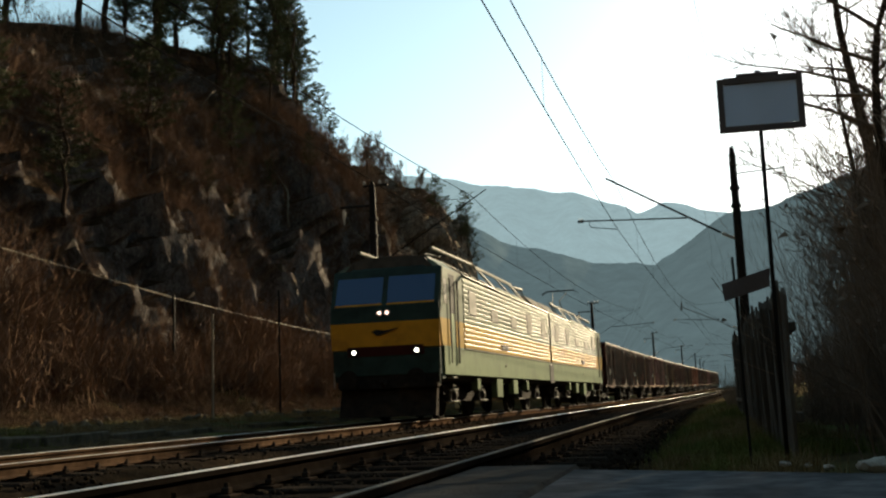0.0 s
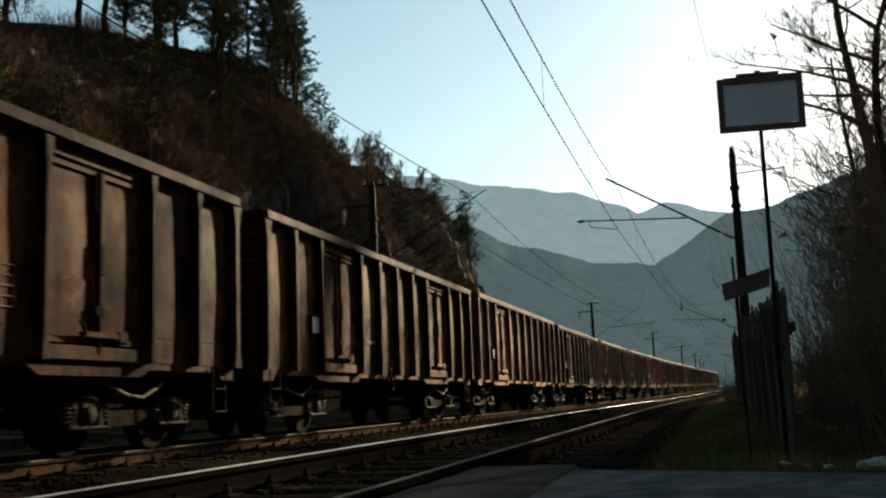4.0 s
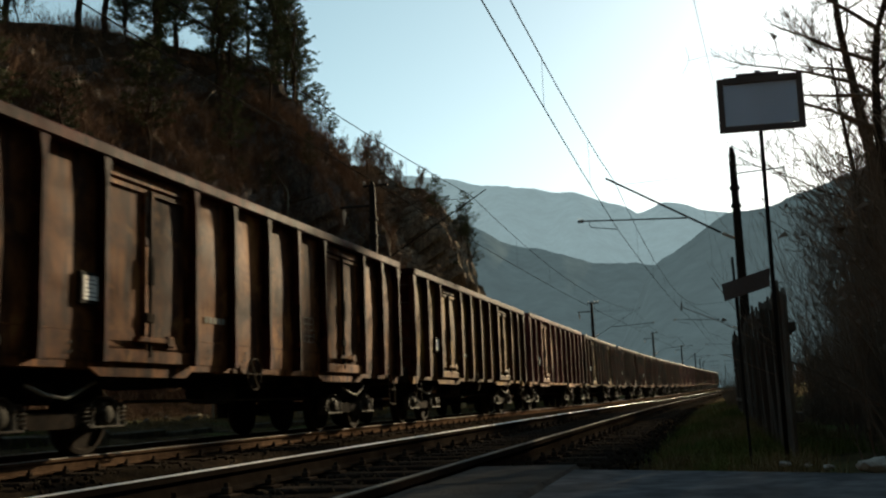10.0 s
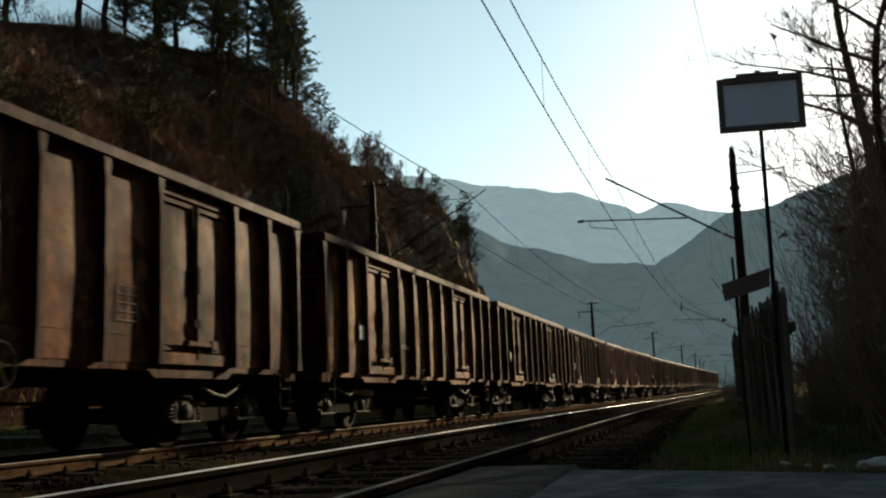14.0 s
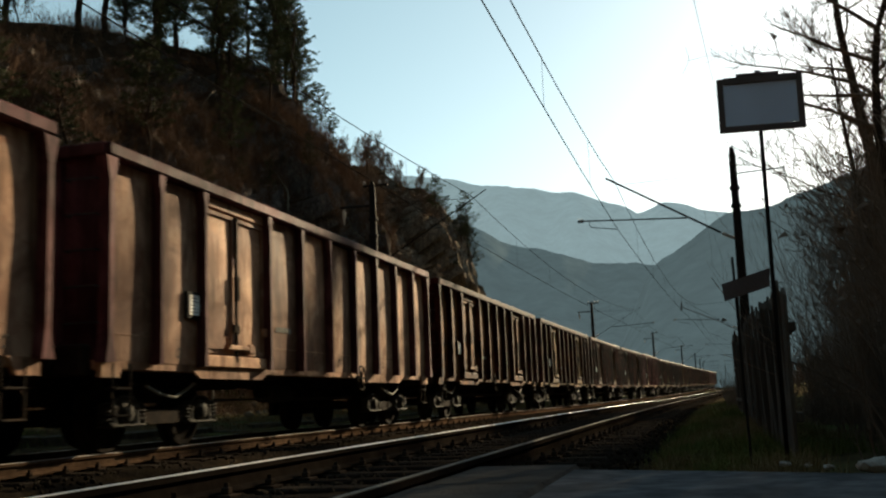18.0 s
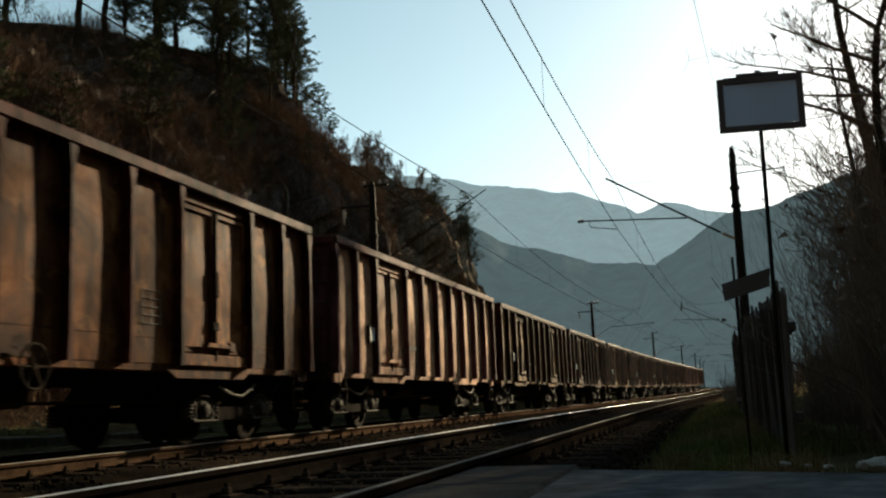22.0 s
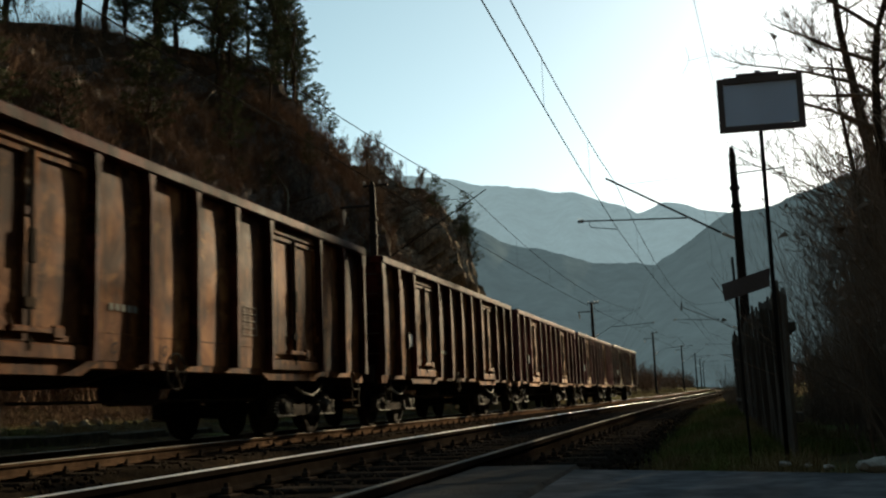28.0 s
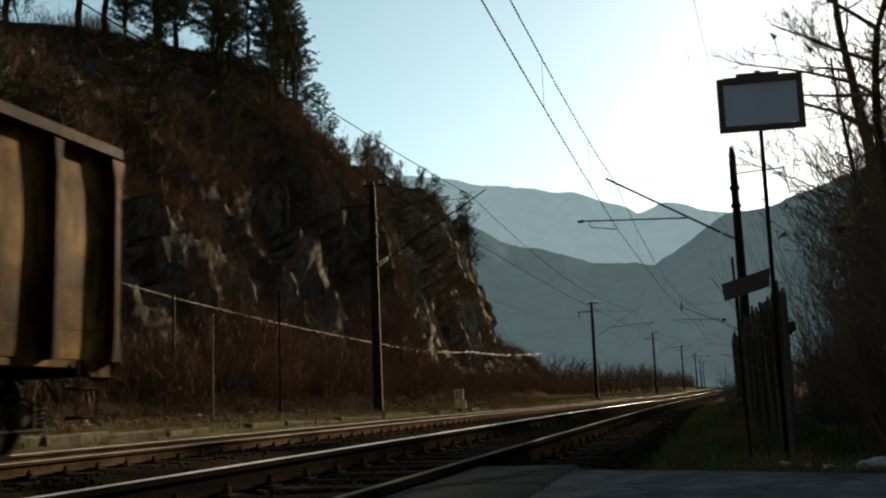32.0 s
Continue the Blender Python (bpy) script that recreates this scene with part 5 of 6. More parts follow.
M_STENCIL = surface("white_stencil_paint", two((0.54, 0.513, 0.45), 0.25), 14, (0.216, 0.162, 0.108), 9, (0.5, 0.6), 0.8, bump=0)
M_MARK = surface("black_paint_mark", two((0.012, 0.01, 0.009), 0.2), 5, rough=0.8, bump=0)
M_WHITE = surface("white_paint_dirty", two((0.84, 0.82, 0.78), 0.1), 5, (0.6, 0.54, 0.46), 3.0, rough=0.6)
M_GREEN = surface("loco_grey_green", two((0.126, 0.166, 0.0877), 0.15), 1.4, (0.0863, 0.112, 0.0619), 0.9, rough=0.45, bump=0.06, spec=0.03)
M_PALE = surface("loco_pale_green", two((0.128, 0.149, 0.102), 0.22), 1.2, (0.0812, 0.09, 0.0608), 0.8, rough=0.42, bump=0.06, stretch=(1, 0.5, 2), spec=0.025)
M_BAND = surface("loco_yellow_band", two((0.31, 0.19, 0.024), 0.2), 1.4, (0.196, 0.118, 0.022), 0.9, rough=0.42, bump=0.06, stretch=(1, 0.5, 2), spec=0.025)
# Dark green of the nose, deepened further by the front's shade.
M_NOSE = surface("loco_nose_green_shaded", two((0.03, 0.051, 0.045), 0.2), 2, (0.018, 0.027, 0.024), 1.0, rough=0.4, bump=0.06)
M_NOSEBAND = surface("loco_front_yellow", two((0.62, 0.30, 0.03), 0.15), 2, (0.4, 0.19, 0.03), 1.0, rough=0.4, bump=0.06)
M_ROOF = surface("loco_roof_grime", two((0.07, 0.065, 0.058)), 3, (0.11, 0.095, 0.078), 1.2, rough=0.8, spec=0.01)
M_TRIM = surface("pale_metal_trim", two((0.24, 0.232, 0.2), 0.15), 4, (0.16, 0.144, 0.12), 2, rough=0.6, spec=0.01)
M_PANEL = surface("loco_window_panel", two((0.3, 0.285, 0.25), 0.12), 2, (0.2, 0.185, 0.155), 1.5, rough=0.4, bump=0.05, spec=0.05)
M_RED = surface("loco_dark_red", two((0.054, 0.0135, 0.0126), 0.2), 3, rough=0.5)
M_LAMP = glowing("headlamp_lit", (1.0, 0.86, 0.68), 2.6)
M_LENS = glowing("marker_lamp_lit", (1.0, 0.62, 0.5), 1.1)
M_GLASS = bpy.data.materials.new("window_glass")
M_GLASS.use_nodes = True
_b = M_GLASS.node_tree.nodes["Principled BSDF"]
_b.inputs["Base Color"].default_value = (0.025, 0.07, 0.19, 1)
_b.inputs["Roughness"].default_value = 0.06
_b.inputs["IOR"].default_value = 1.4

BODY, SILL = 12.94, 1.0
ANIMATED = []  # (thing, middle's place at the start, wheelsets)


def wheelset_mesh(r):
    half = [(0.60, 0.085), (0.64, 0.13), (0.69, 0.14), (0.70, r - 0.09), (0.685, r - 0.06), (0.68, r + 0.03), (0.71, r + 0.03), (0.72, r), (0.8, r - 0.004), (0.815, r - 0.012), (0.817, r - 0.06), (0.77, r - 0.09), (0.755, 0.16), (0.83, 0.13), (0.84, 0.075), (0.9, 0.07)]
    prof = [(-a, b) for a, b in half[::-1]] + half
    return Geo().lathe((0, 0, 0), (1, 0, 0), prof, 28).mesh("wheelset", M_WHEEL)


WHEEL_R, LOCO_R = 0.46, 0.61
WAGON_WHEELS, LOCO_WHEELS = wheelset_mesh(WHEEL_R), wheelset_mesh(LOCO_R)


def bogie_meshes():
    f = Geo().box(-0.93, 0.93, -0.18, 0.18, 0.58, 0.84, 0.03)
    sf = Geo().prism([(-1.2, 0.42), (-1.2, 0.62), (-0.75, 0.66), (-0.45, 0.5), (0.45, 0.5), (0.75, 0.66), (1.2, 0.62), (1.2, 0.42), (0.65, 0.44), (0.35, 0.32), (-0.35, 0.32), (-0.65, 0.44)], "x", -0.06, 0.06)
    box = Geo().box(-0.09, 0.09, -0.12, 0.12, -0.12, 0.15, 0.03).lathe((0.08, 0, 0), (1, 0, 0), [(0, 0.1), (0.05, 0.095), (0.065, 0.05), (0.07, 0.0)], 12)
    box.box(-0.1, 0.13, -0.36, 0.36, -0.16, -0.125, 0.012)
    for w in (-0.24, 0.24):
        box.lathe((0.02, w, -0.125), (0, 0, 1), [(0, 0.085), (0.02, 0.075), (0.16, 0.07), (0.19, 0.08), (0.24, 0.06), (0.26, 0.03)], 12)
    box.tube([(0.1, -0.34, 0.1), (0.11, -0.2, 0.2), (0.11, 0.05, 0.19), (0.1, 0.2, 0.12)], 0.014, 5)
    spring = Geo()
    pts = [(0.075 * math.cos(a * 0.8), 0.075 * math.sin(a * 0.8), -0.02 + a * 0.0062) for a in range(40)]
    spring.tube(pts, 0.018, 5)
    return f.mesh("bolster", M_UNDER), box.mesh("axle_box", M_GEAR), spring.mesh("spring", M_GEAR), sf.mesh("side_frame", M_UNDER)


BOGIE = bogie_meshes()


def ring_mark():
    """A hand-painted oval ring on a panel."""
    g = Geo()
    n = 12
    for r, h in ((0.07, 0.0), (0.05, 0.0)):
        for k in range(n):
            w = 2 * math.pi * k / n
            g.v.append((0.0, r * 0.9 * math.cos(w) + 0.02 * math.sin(w), r * math.sin(w)))
    g.f = [(k, (k + 1) % n, n + (k + 1) % n, n + k) for k in range(n)]
    return g.mesh("painted_ring", M_MARK)


RING = ring_mark()
LAYOUTS = {"two_doors": ([0, 1.1, 2.2, 4.2, 5.3, 6.43, 7.56, 8.7, 10.7, 11.82, BODY], [(2.2, 4.2), (8.7, 10.7)]),
           "front_door": ([0, 1.1, 2.2, 4.2, 5.45, 6.7, 7.95, 9.2, 10.45, 11.7, BODY], [(2.2, 4.2)]),
           "one_door": ([0, 1.75, 3.75, 5.05, 6.35, 7.65, 8.95, 10.27, 11.6, BODY], [(1.75, 3.75)])}


def side_panel(s, ya, yb, z0, z1, r):
    """A pressed sheet between two posts, gently dished and dented."""
    g = Geo()
    n, m = 8, 12
    k0, k1 = r.uniform(0, 50), r.uniform(0.006, 0.026)
    for q in (0.0, 0.012):
        for i in range(n + 1):
            for k in range(m + 1):
                y, z = ya + (yb - ya) * i / n, z0 + (z1 - z0) * k / m
                edge = math.sin(math.pi * i / n) * math.sin(math.pi * k / m)
                d = edge * (k1 + 0.016 * noise.noise((y * 1.3, z * 1.1, k0)))
                g.v.append((s * (1.4 + d - q), y, z))
    w = m + 1
    one = (n + 1) * w
    for i in range(n):
        for k in range(m):
            a, b, c, d = i * w + k, (i + 1) * w + k, (i + 1) * w + k + 1, i * w + k + 1
            g.f += [(a, b, c, d), (a + one, d + one, c + one, b + one)]
    return g


def wagon(label, paint, kind, y_front):
    """An open four-axle wagon. Its own y runs from its middle to its rear end."""
    P, Q = PAINTS[paint], RIBS_SHADED[paint]
    TOP = 3.43 if kind == "two_doors" else 3.47
    t = thing("freight_wagon", label, "freight wagon", "wagons of the train")
    y0, y1 = -BODY / 2, BODY / 2
    posts, doors = LAYOUTS[kind]
    r = random.Random(len(label) + int(y_front))
    post = {}
    LOW = SILL + 0.04
    for s in (-1, 1):
        for a, b in zip(posts, posts[1:]):
            ya, yb = y0 + a + 0.02, y0 + b - 0.02
            if (a, b) in doors:
                mid = (ya + yb) / 2
                part("door_header", Geo().box(s * 1.40 - 0.03, s * 1.40 + 0.04, ya, yb, TOP - 0.3, TOP - 0.17, 0.012), P, t)
                for c, d in ((ya + 0.05, mid - 0.06), (mid + 0.06, yb - 0.05)):
                    dr = part("door", side_panel(s, c, d, SILL + 0.2, TOP - 0.31, r), P, t, smooth=True)
                    fr = Geo()
                    xo = s * 1.415
                    fr.box(xo - 0.02, xo + 0.02, c, c + 0.055, SILL + 0.2, TOP - 0.33, 0.006).box(xo - 0.02, xo + 0.02, d - 0.055, d, SILL + 0.2, TOP - 0.33, 0.006)
                    fr.box(xo - 0.02, xo + 0.02, c + 0.055, d - 0.055, TOP - 0.39, TOP - 0.33, 0.006).box(xo - 0.02, xo + 0.02, c + 0.055, d - 0.055, SILL + 0.2, SILL + 0.27, 0.006)
                    part("door_frame", fr, P, dr)
                    h = c if c < mid - 0.3 else d
                    part("hinge", Geo().box(xo - 0.01, xo + 0.05, h - 0.06, h + 0.06, SILL + 0.5, SILL + 0.62, 0.01), P, dr)
                part("lock_bar", Geo().tube([(s * 1.45, mid, SILL + 0.1), (s * 1.45, mid, TOP - 0.34)], 0.024, 7).box(s * 1.46 - 0.03, s * 1.46 + 0.03, mid - 0.05, mid + 0.05, SILL + 0.95, SILL + 1.3, 0.015).box(s * 1.44 - 0.03, s * 1.44 + 0.03, mid - 0.09, mid + 0.09, SILL + 0.5, SILL + 0.62, 0.015), M_UNDER, t, "dark door lock bar with handle")
                part("latch", Geo().box(s * 1.46 - 0.03, s * 1.46 + 0.05, mid - 0.35, mid + 0.3, SILL + 0.26, SILL + 0.33, 0.015).tube([(s * 1.5, mid - 0.3, SILL + 0.3), (s * 1.53, mid - 0.45, SILL + 0.42)], 0.022, 6).box(s * 1.47 - 0.03, s * 1.47 + 0.03, mid + 0.32, mid + 0.5, SILL + 0.22, SILL + 0.36, 0.02), P, t, "rusty door latch")
                part("door_sill", Geo().box(s * 1.41 - 0.03, s * 1.41 + 0.05, ya, yb, SILL + 0.02, SILL + 0.18, 0.015), P, t)
                if s > 0:
                    part("skirt", Geo().prism([(ya - 0.25, SILL + 0.02), (yb + 0.25, SILL + 0.02), (yb - 0.05, SILL - 0.13), (ya + 0.05, SILL - 0.13)], "x", 1.36, 1.4), P, t, "slanted skirt plate under the door")
            else:
                pn = part("side_panel", side_panel(s, ya - 0.02, yb + 0.02, LOW, TOP - 0.14, r), P, t, smooth=True)
                if s > 0:
                    part("seam", Geo().box(1.398, 1.409, ya + 0.04, yb - 0.04, LOW + 0.3, LOW + 0.312, 0.003), P, pn)
                    if r.random() < 0.75:
                        part("painted_ring", RING, None, pn, "dark painted ring mark", at=(1.4125, ya + (yb - ya) * r.uniform(0.3, 0.62), LOW + r.uniform(0.12, 0.18)))
        for i, a in enumerate(posts):
            end = i in (0, len(posts) - 1)
            w = 0.045 if end else 0.03
            y = y0 + a + (w if i == 0 else -w if i == len(posts) - 1 else 0)
            foot = 0.05 if end else 0.02
            if (w, s) not in post:
                g = Geo().prism([(-w - foot, SILL + 0.02), (w + foot, SILL + 0.02), (w, SILL + 0.3), (w, TOP - 0.45), (w + 0.02 + foot, TOP - 0.16), (-w - 0.02 - foot, TOP - 0.16), (-w, TOP - 0.45), (-w, SILL + 0.3)], "x", s * 1.385, s * 1.532)
                post[w, s] = g.mesh("post", Q)
            part("post", post[w, s], None, t, at=(0, y, 0))
        part("top_rail", Geo().box(min(s * 1.36, s * 1.548), max(s * 1.36, s * 1.548), y0 - 0.03, y1 + 0.03, TOP - 0.16, TOP, 0.025), Q, t)
        part("sill", Geo().box(min(s * 1.3, s * 1.39), max(s * 1.3, s * 1.39), y0, y1, SILL - 0.06, SILL + 0.06, 0.015), P, t)
        for e in (-1, 1):
            part("gusset", Geo().prism([(e * (BODY / 2 - 0.02), SILL + 0.04), (e * (BODY / 2 - 0.5), SILL + 0.04), (e * (BODY / 2 - 0.36), SILL - 0.14), (e * (BODY / 2 - 0.02), SILL - 0.14)], "x", s * 1.36, s * 1.425), P, t, "slanted corner plate")
    if kind != "two_doors":
        part("skirt", Geo().prism([(y1 - 4.6, SILL + 0.02), (y1 - 1.75, SILL + 0.02), (y1 - 2.1, SILL - 0.13), (y1 - 4.5, SILL - 0.13)], "x", 1.36, 1.4), P, t, "slanted skirt plate over the bogie")
    for e in (-1, 1):
        yy = e * (BODY / 2 - 0.03)
        # end walls use the darker copy, which holds their shade in its colour
        w = part("end_wall", Geo().box(-1.38, 1.38, yy - 0.025, yy + 0.025, SILL, TOP - 0.1, 0.01), Q, t)
        part("end_rail", Geo().box(-1.5, 1.5, yy - 0.05 + e * 0.05, yy + 0.05 + e * 0.05, TOP - 0.16, TOP - 0.002, 0.02), Q, t)
        for x in (-0.9, -0.3, 0.3, 0.9):
            part("end_post", Geo().prism([(yy, SILL), (yy + e * 0.13, SILL), (yy + e * 0.1, TOP - 0.2), (yy, TOP - 0.2)], "x", x - 0.05, x + 0.05), Q, w)
        lad = Geo()
        for k in range(5):
            z = SILL + 0.45 + 0.4 * k
            lad.tube([(1.02, yy + e * 0.02, z), (1.02, yy + e * 0.12, z), (1.4, yy + e * 0.12, z), (1.4, yy + e * 0.02, z)], 0.012, 5)
        tagged(part("ladder", lad, M_GEAR, w), "pale ladder rungs on the end wall", kind="stuff")
        part("headstock", Geo().box(-1.3, 1.3, yy - 0.12 + e * 0.08, yy + 0.12 + e * 0.08, 0.88, 1.22, 0.02), M_UNDER, t)
        for x in (-0.875, 0.875):
            part("buffer", Geo().lathe((x, yy + e * 0.16, 1.04), (0, e, 0), [(0, 0.16), (0.03, 0.16), (0.04, 0.1), (0.3, 0.095), (0.31, 0.07), (0.44, 0.07), (0.45, 0.2), (0.49, 0.21), (0.5, 0.15)], 14), M_UNDER, t)
        part("coupling", Geo().tube([(0, yy + e * 0.15, 1.03), (0, yy + e * 0.45, 0.86), (0, yy + e * 0.62, 0.98)], 0.035, 6), M_UNDER, t)
        part("brake_hose", Geo().tube([(0.45, yy + e * 0.1, 0.95), (0.46, yy + e * 0.3, 0.8), (0.42, yy + e * 0.5, 0.62), (0.36, yy + e * 0.6, 0.8)], 0.022, 6), M_UNDER, t)
        for s in (-1, 1):
            st = Geo()
            for z in (0.42, 0.72):
                st.box(s * 1.36 - 0.1, s * 1.36 + 0.1, e * 6.05 - 0.17, e * 6.05 + 0.17, z, z + 0.03, 0.008)
            st.box(s * 1.42 - 0.012, s * 1.42 + 0.012, e * 6.05 - 0.19, e * 6.05 - 0.165, 0.42, 1.02, 0.004).box(s * 1.42 - 0.012, s * 1.42 + 0.012, e * 6.05 + 0.165, e * 6.05 + 0.19, 0.42, 1.02, 0.004)
            part("step", st, M_UNDER, t)
    part("floor_plate", Geo().box(-1.36, 1.36, y0 + 0.02, y1 - 0.02, SILL + 0.12, SILL + 0.2), P, t)
    part("centre_sill", Geo().box(-0.3, 0.3, y0 + 0.1, y1 - 0.1, 0.82, SILL + 0.1, 0.02), M_UNDER, t)
    for y in (-3.1, -1.2, 1.2, 3.1):
        part("cross_beam", Geo().prism([(-1.3, SILL + 0.1), (1.3, SILL + 0.1), (1.3, SILL - 0.05), (0.35, 0.78), (-0.35, 0.78), (-1.3, SILL - 0.05)], "y", y - 0.06, y + 0.06), M_UNDER, t)
    part("brake_tank", Geo().lathe((0.55, -0.6, 0.72), (0, 1, 0), [(0, 0.1), (0.06, 0.17), (1.0, 0.17), (1.06, 0.1)], 12), M_UNDER, t)
    part("brake_rod", Geo().tube([(0.9, -2.9, 0.6), (0.9, 2.9, 0.6)], 0.022, 6), M_UNDER, t)
    for c in (-4.5, 4.5):
        part("bogie_hose", Geo().tube([(1.16, c - 0.62, 0.78), (1.2, c - 0.35, 0.68), (1.2, c, 0.64), (1.2, c + 0.3, 0.74), (1.14, c + 0.6, 0.82)], 0.02, 6), M_TRIM, t, "sagging pipe over the bogie")
    wy = y0 + {"one_door": 4.75, "two_doors": 5.9, "front_door": BODY - 4.75}[kind]
    wh = Geo()
    ring = [(1.5, wy + 0.22 * math.cos(k * math.pi / 12), SILL - 0.06 + 0.22 * math.sin(k * math.pi / 12)) for k in range(25)]
    wh.tube(ring, 0.016, 6)
    for k in range(3):
        c, d = 0.21 * math.cos(k * math.pi / 3), 0.21 * math.sin(k * math.pi / 3)
        wh.tube([(1.5, wy - c, SILL - 0.06 - d), (1.5, wy + c, SILL - 0.06 + d)], 0.013, 5)
    wh.tube([(1.35, wy, SILL - 0.06), (1.52, wy, SILL - 0.06)], 0.035, 8)
    part("brake_wheel", wh, M_WHITE if kind == "one_door" else M_UNDER, t, "spoked hand brake wheel")
    py = y0 + (1.3 if kind == "one_door" else 1.98)
    pl = part("label_holder", Geo().box(1.405, 1.46, py - 0.15, py + 0.17, 1.62, 1.97, 0.012), M_MARK, t, "dark label frame")
    part("label_card", Geo().box(1.46, 1.466, py - 0.1, py + 0.14, 1.67, 1.93), M_WHITE, pl, "white paper card")
    lines = Geo()
    for k in range(5):
        lines.box(1.466, 1.4675, py - 0.08 + 0.03 * (k % 2), py + 0.12 - 0.04 * (k % 3), 1.7 + 0.045 * k, 1.709 + 0.045 * k)
    part("card_print", lines, M_MARK, pl, "dark unreadable print")
    marks = Geo()
    for k in range(5):
        marks.box(1.418, 1.424, y0 + 4.6 + 0.12 * k, y0 + 4.6 + 0.12 * k + 0.07, SILL + 0.6, SILL + 0.68)
    tagged(part("lettering_bar", marks, M_TRIM, t), "faded white bars of lettering", kind="stuff")
    grid = Geo()
    for k in range(5):
        grid.box(1.42, 1.424, y1 - 5.0, y1 - 4.6, 1.5 + 0.1 * k, 1.51 + 0.1 * k)
    for k in range(3):
        grid.box(1.42, 1.4235, y1 - 5.0 + 0.2 * k, y1 - 4.985 + 0.2 * k, 1.5, 1.9)
    tagged(part("stencil_table", grid, M_CHALK, t), "faint white stencilled table", kind="stuff")
    for c in (-4.5, 4.5):
        bg = part("bogie", BOGIE[0], None, t, at=(0, c, 0))
        for s in (-1, 1):
            part("side_frame", BOGIE[3], None, bg, at=(s * 0.99, 0, 0))
        for d in (-0.9, 0.9):
            for s in (-1, 1):
                part("axle_box", BOGIE[1], None, bg, at=Matrix.LocRotScale((s * 1.0, d, 0.46), Euler((0, 0, 0 if s > 0 else math.pi)), None))
                for o in (-0.36, 0.36):
                    part("spring", BOGIE[2], None, bg, at=(s * 1.02, d + o, 0.36))
            part("wheelset", WAGON_WHEELS, None, bg, at=(0, d, WHEEL_R))
    return t


def enlist(t, start):
    ANIMATED.append((t, start, [o for o in t.children_recursive if o.name.startswith("wheelset")]))


def painted_column(t, word, y, z):
    """White letters painted one below the other on a side panel."""
    for k, c in enumerate(word):
        cu = bpy.data.curves.new("letter", "FONT")
        cu.body, cu.size, cu.align_x, cu.align_y, cu.extrude = c, 0.21, "CENTER", "CENTER", 0.002
        ob = bpy.data.objects.new("letter", cu)
        me = bpy.data.meshes.new_from_object(ob)
        bpy.data.objects.remove(ob)
        me.materials.append(M_STENCIL)
        part("letter", me, None, t, "white painted letter", at=Matrix.Translation((1.438, y, z - 0.3 * k)) @ Euler((math.pi / 2, 0, math.pi / 2)).to_matrix().to_4x4())


def row_of_bars(t, y, zs, width, height):
    """Worn white paint that cannot be read, as uneven bars."""
    r = random.Random(int(y * 10))
    g = Geo()
    for z in zs:
        a = y - width / 2
        while a < y + width / 2:
            w = min(r.uniform(0.4, 1.0) * 0.11, y + width / 2 - a + 0.01)
            g.box(1.434, 1.438, a, a + w, z - height / 2 * r.uniform(0.5, 1), z + height / 2 * r.uniform(0.5, 1))
            a += w + 0.03
    tagged(part("paint_bars", g, M_STENCIL, t), "worn unreadable white paint", kind="stuff")


PITCH, REAR = 14.06, 70.33  # where the first wagon ends at the start
LOOKS = {"brown": "rust-brown steel open freight wagon with vertical ribs", "olive": "faded brown steel open freight wagon with double doors", "tan": "clean tan steel open freight wagon with one side door",
         "pink": "pale faded pinkish steel open freight wagon", "dark": "dark rusty steel open freight wagon with vertical ribs"}
ORDER = ["dark", "brown", "pinkone", "olive", "brown", "olive", "tan", "brown", "olive", "pinkone", "olive", "dark", "brown", "brown", "brown", "pink", "pinkone", "brown", "olive", "brown", "brown", "pinkone",
         "olive", "dark", "olive", "brown", "olive", "brown", "brown", "pink", "pink", "olive"]
SLACK = {0: 0.35, 1: 0.2, 2: 0.08, 3: 0.06, 4: -0.07, 6: -0.1, 7: -0.2, 8: -0.22, 9: -0.23, 10: -0.22, 13: 0.08, 14: 0.1, 15: 0.1, 17: -0.14, 18: -0.1, 19: -0.06, 20: -0.08, 24: 0.06, 27: 0.08, 28: 0.07, 29: 0.1, 30: 0.1, 31: 0.2}  # give and take of the couplings
MASTERS = {}
for i, k in enumerate(ORDER):
    start = REAR + PITCH * i - BODY / 2 + SLACK.get(i, 0.0)
    if k not in MASTERS:
        paint = k.replace("one", "")
        MASTERS[k] = wagon(LOOKS[paint], paint, "one_door" if k == "tan" else "front_door" if k == "pinkone" else "two_doors", i)
        one = MASTERS[k]
    else:
        one = copy_thing(MASTERS[k], Matrix())
    enlist(one, start)
    if i == 31:
        painted_column(one, "UHLIE", -0.74, 2.86)
        row_of_bars(one, 0.31, [2.97, 2.66, 2.37, 2.03, 1.68], 0.1, 0.12)
    if i == 26:
        row_of_bars(one, 4.72, [2.58], 0.58, 0.09)
        row_of_bars(one, 4.62, [2.36, 2.24, 2.08, 1.9], 0.4, 0.03)


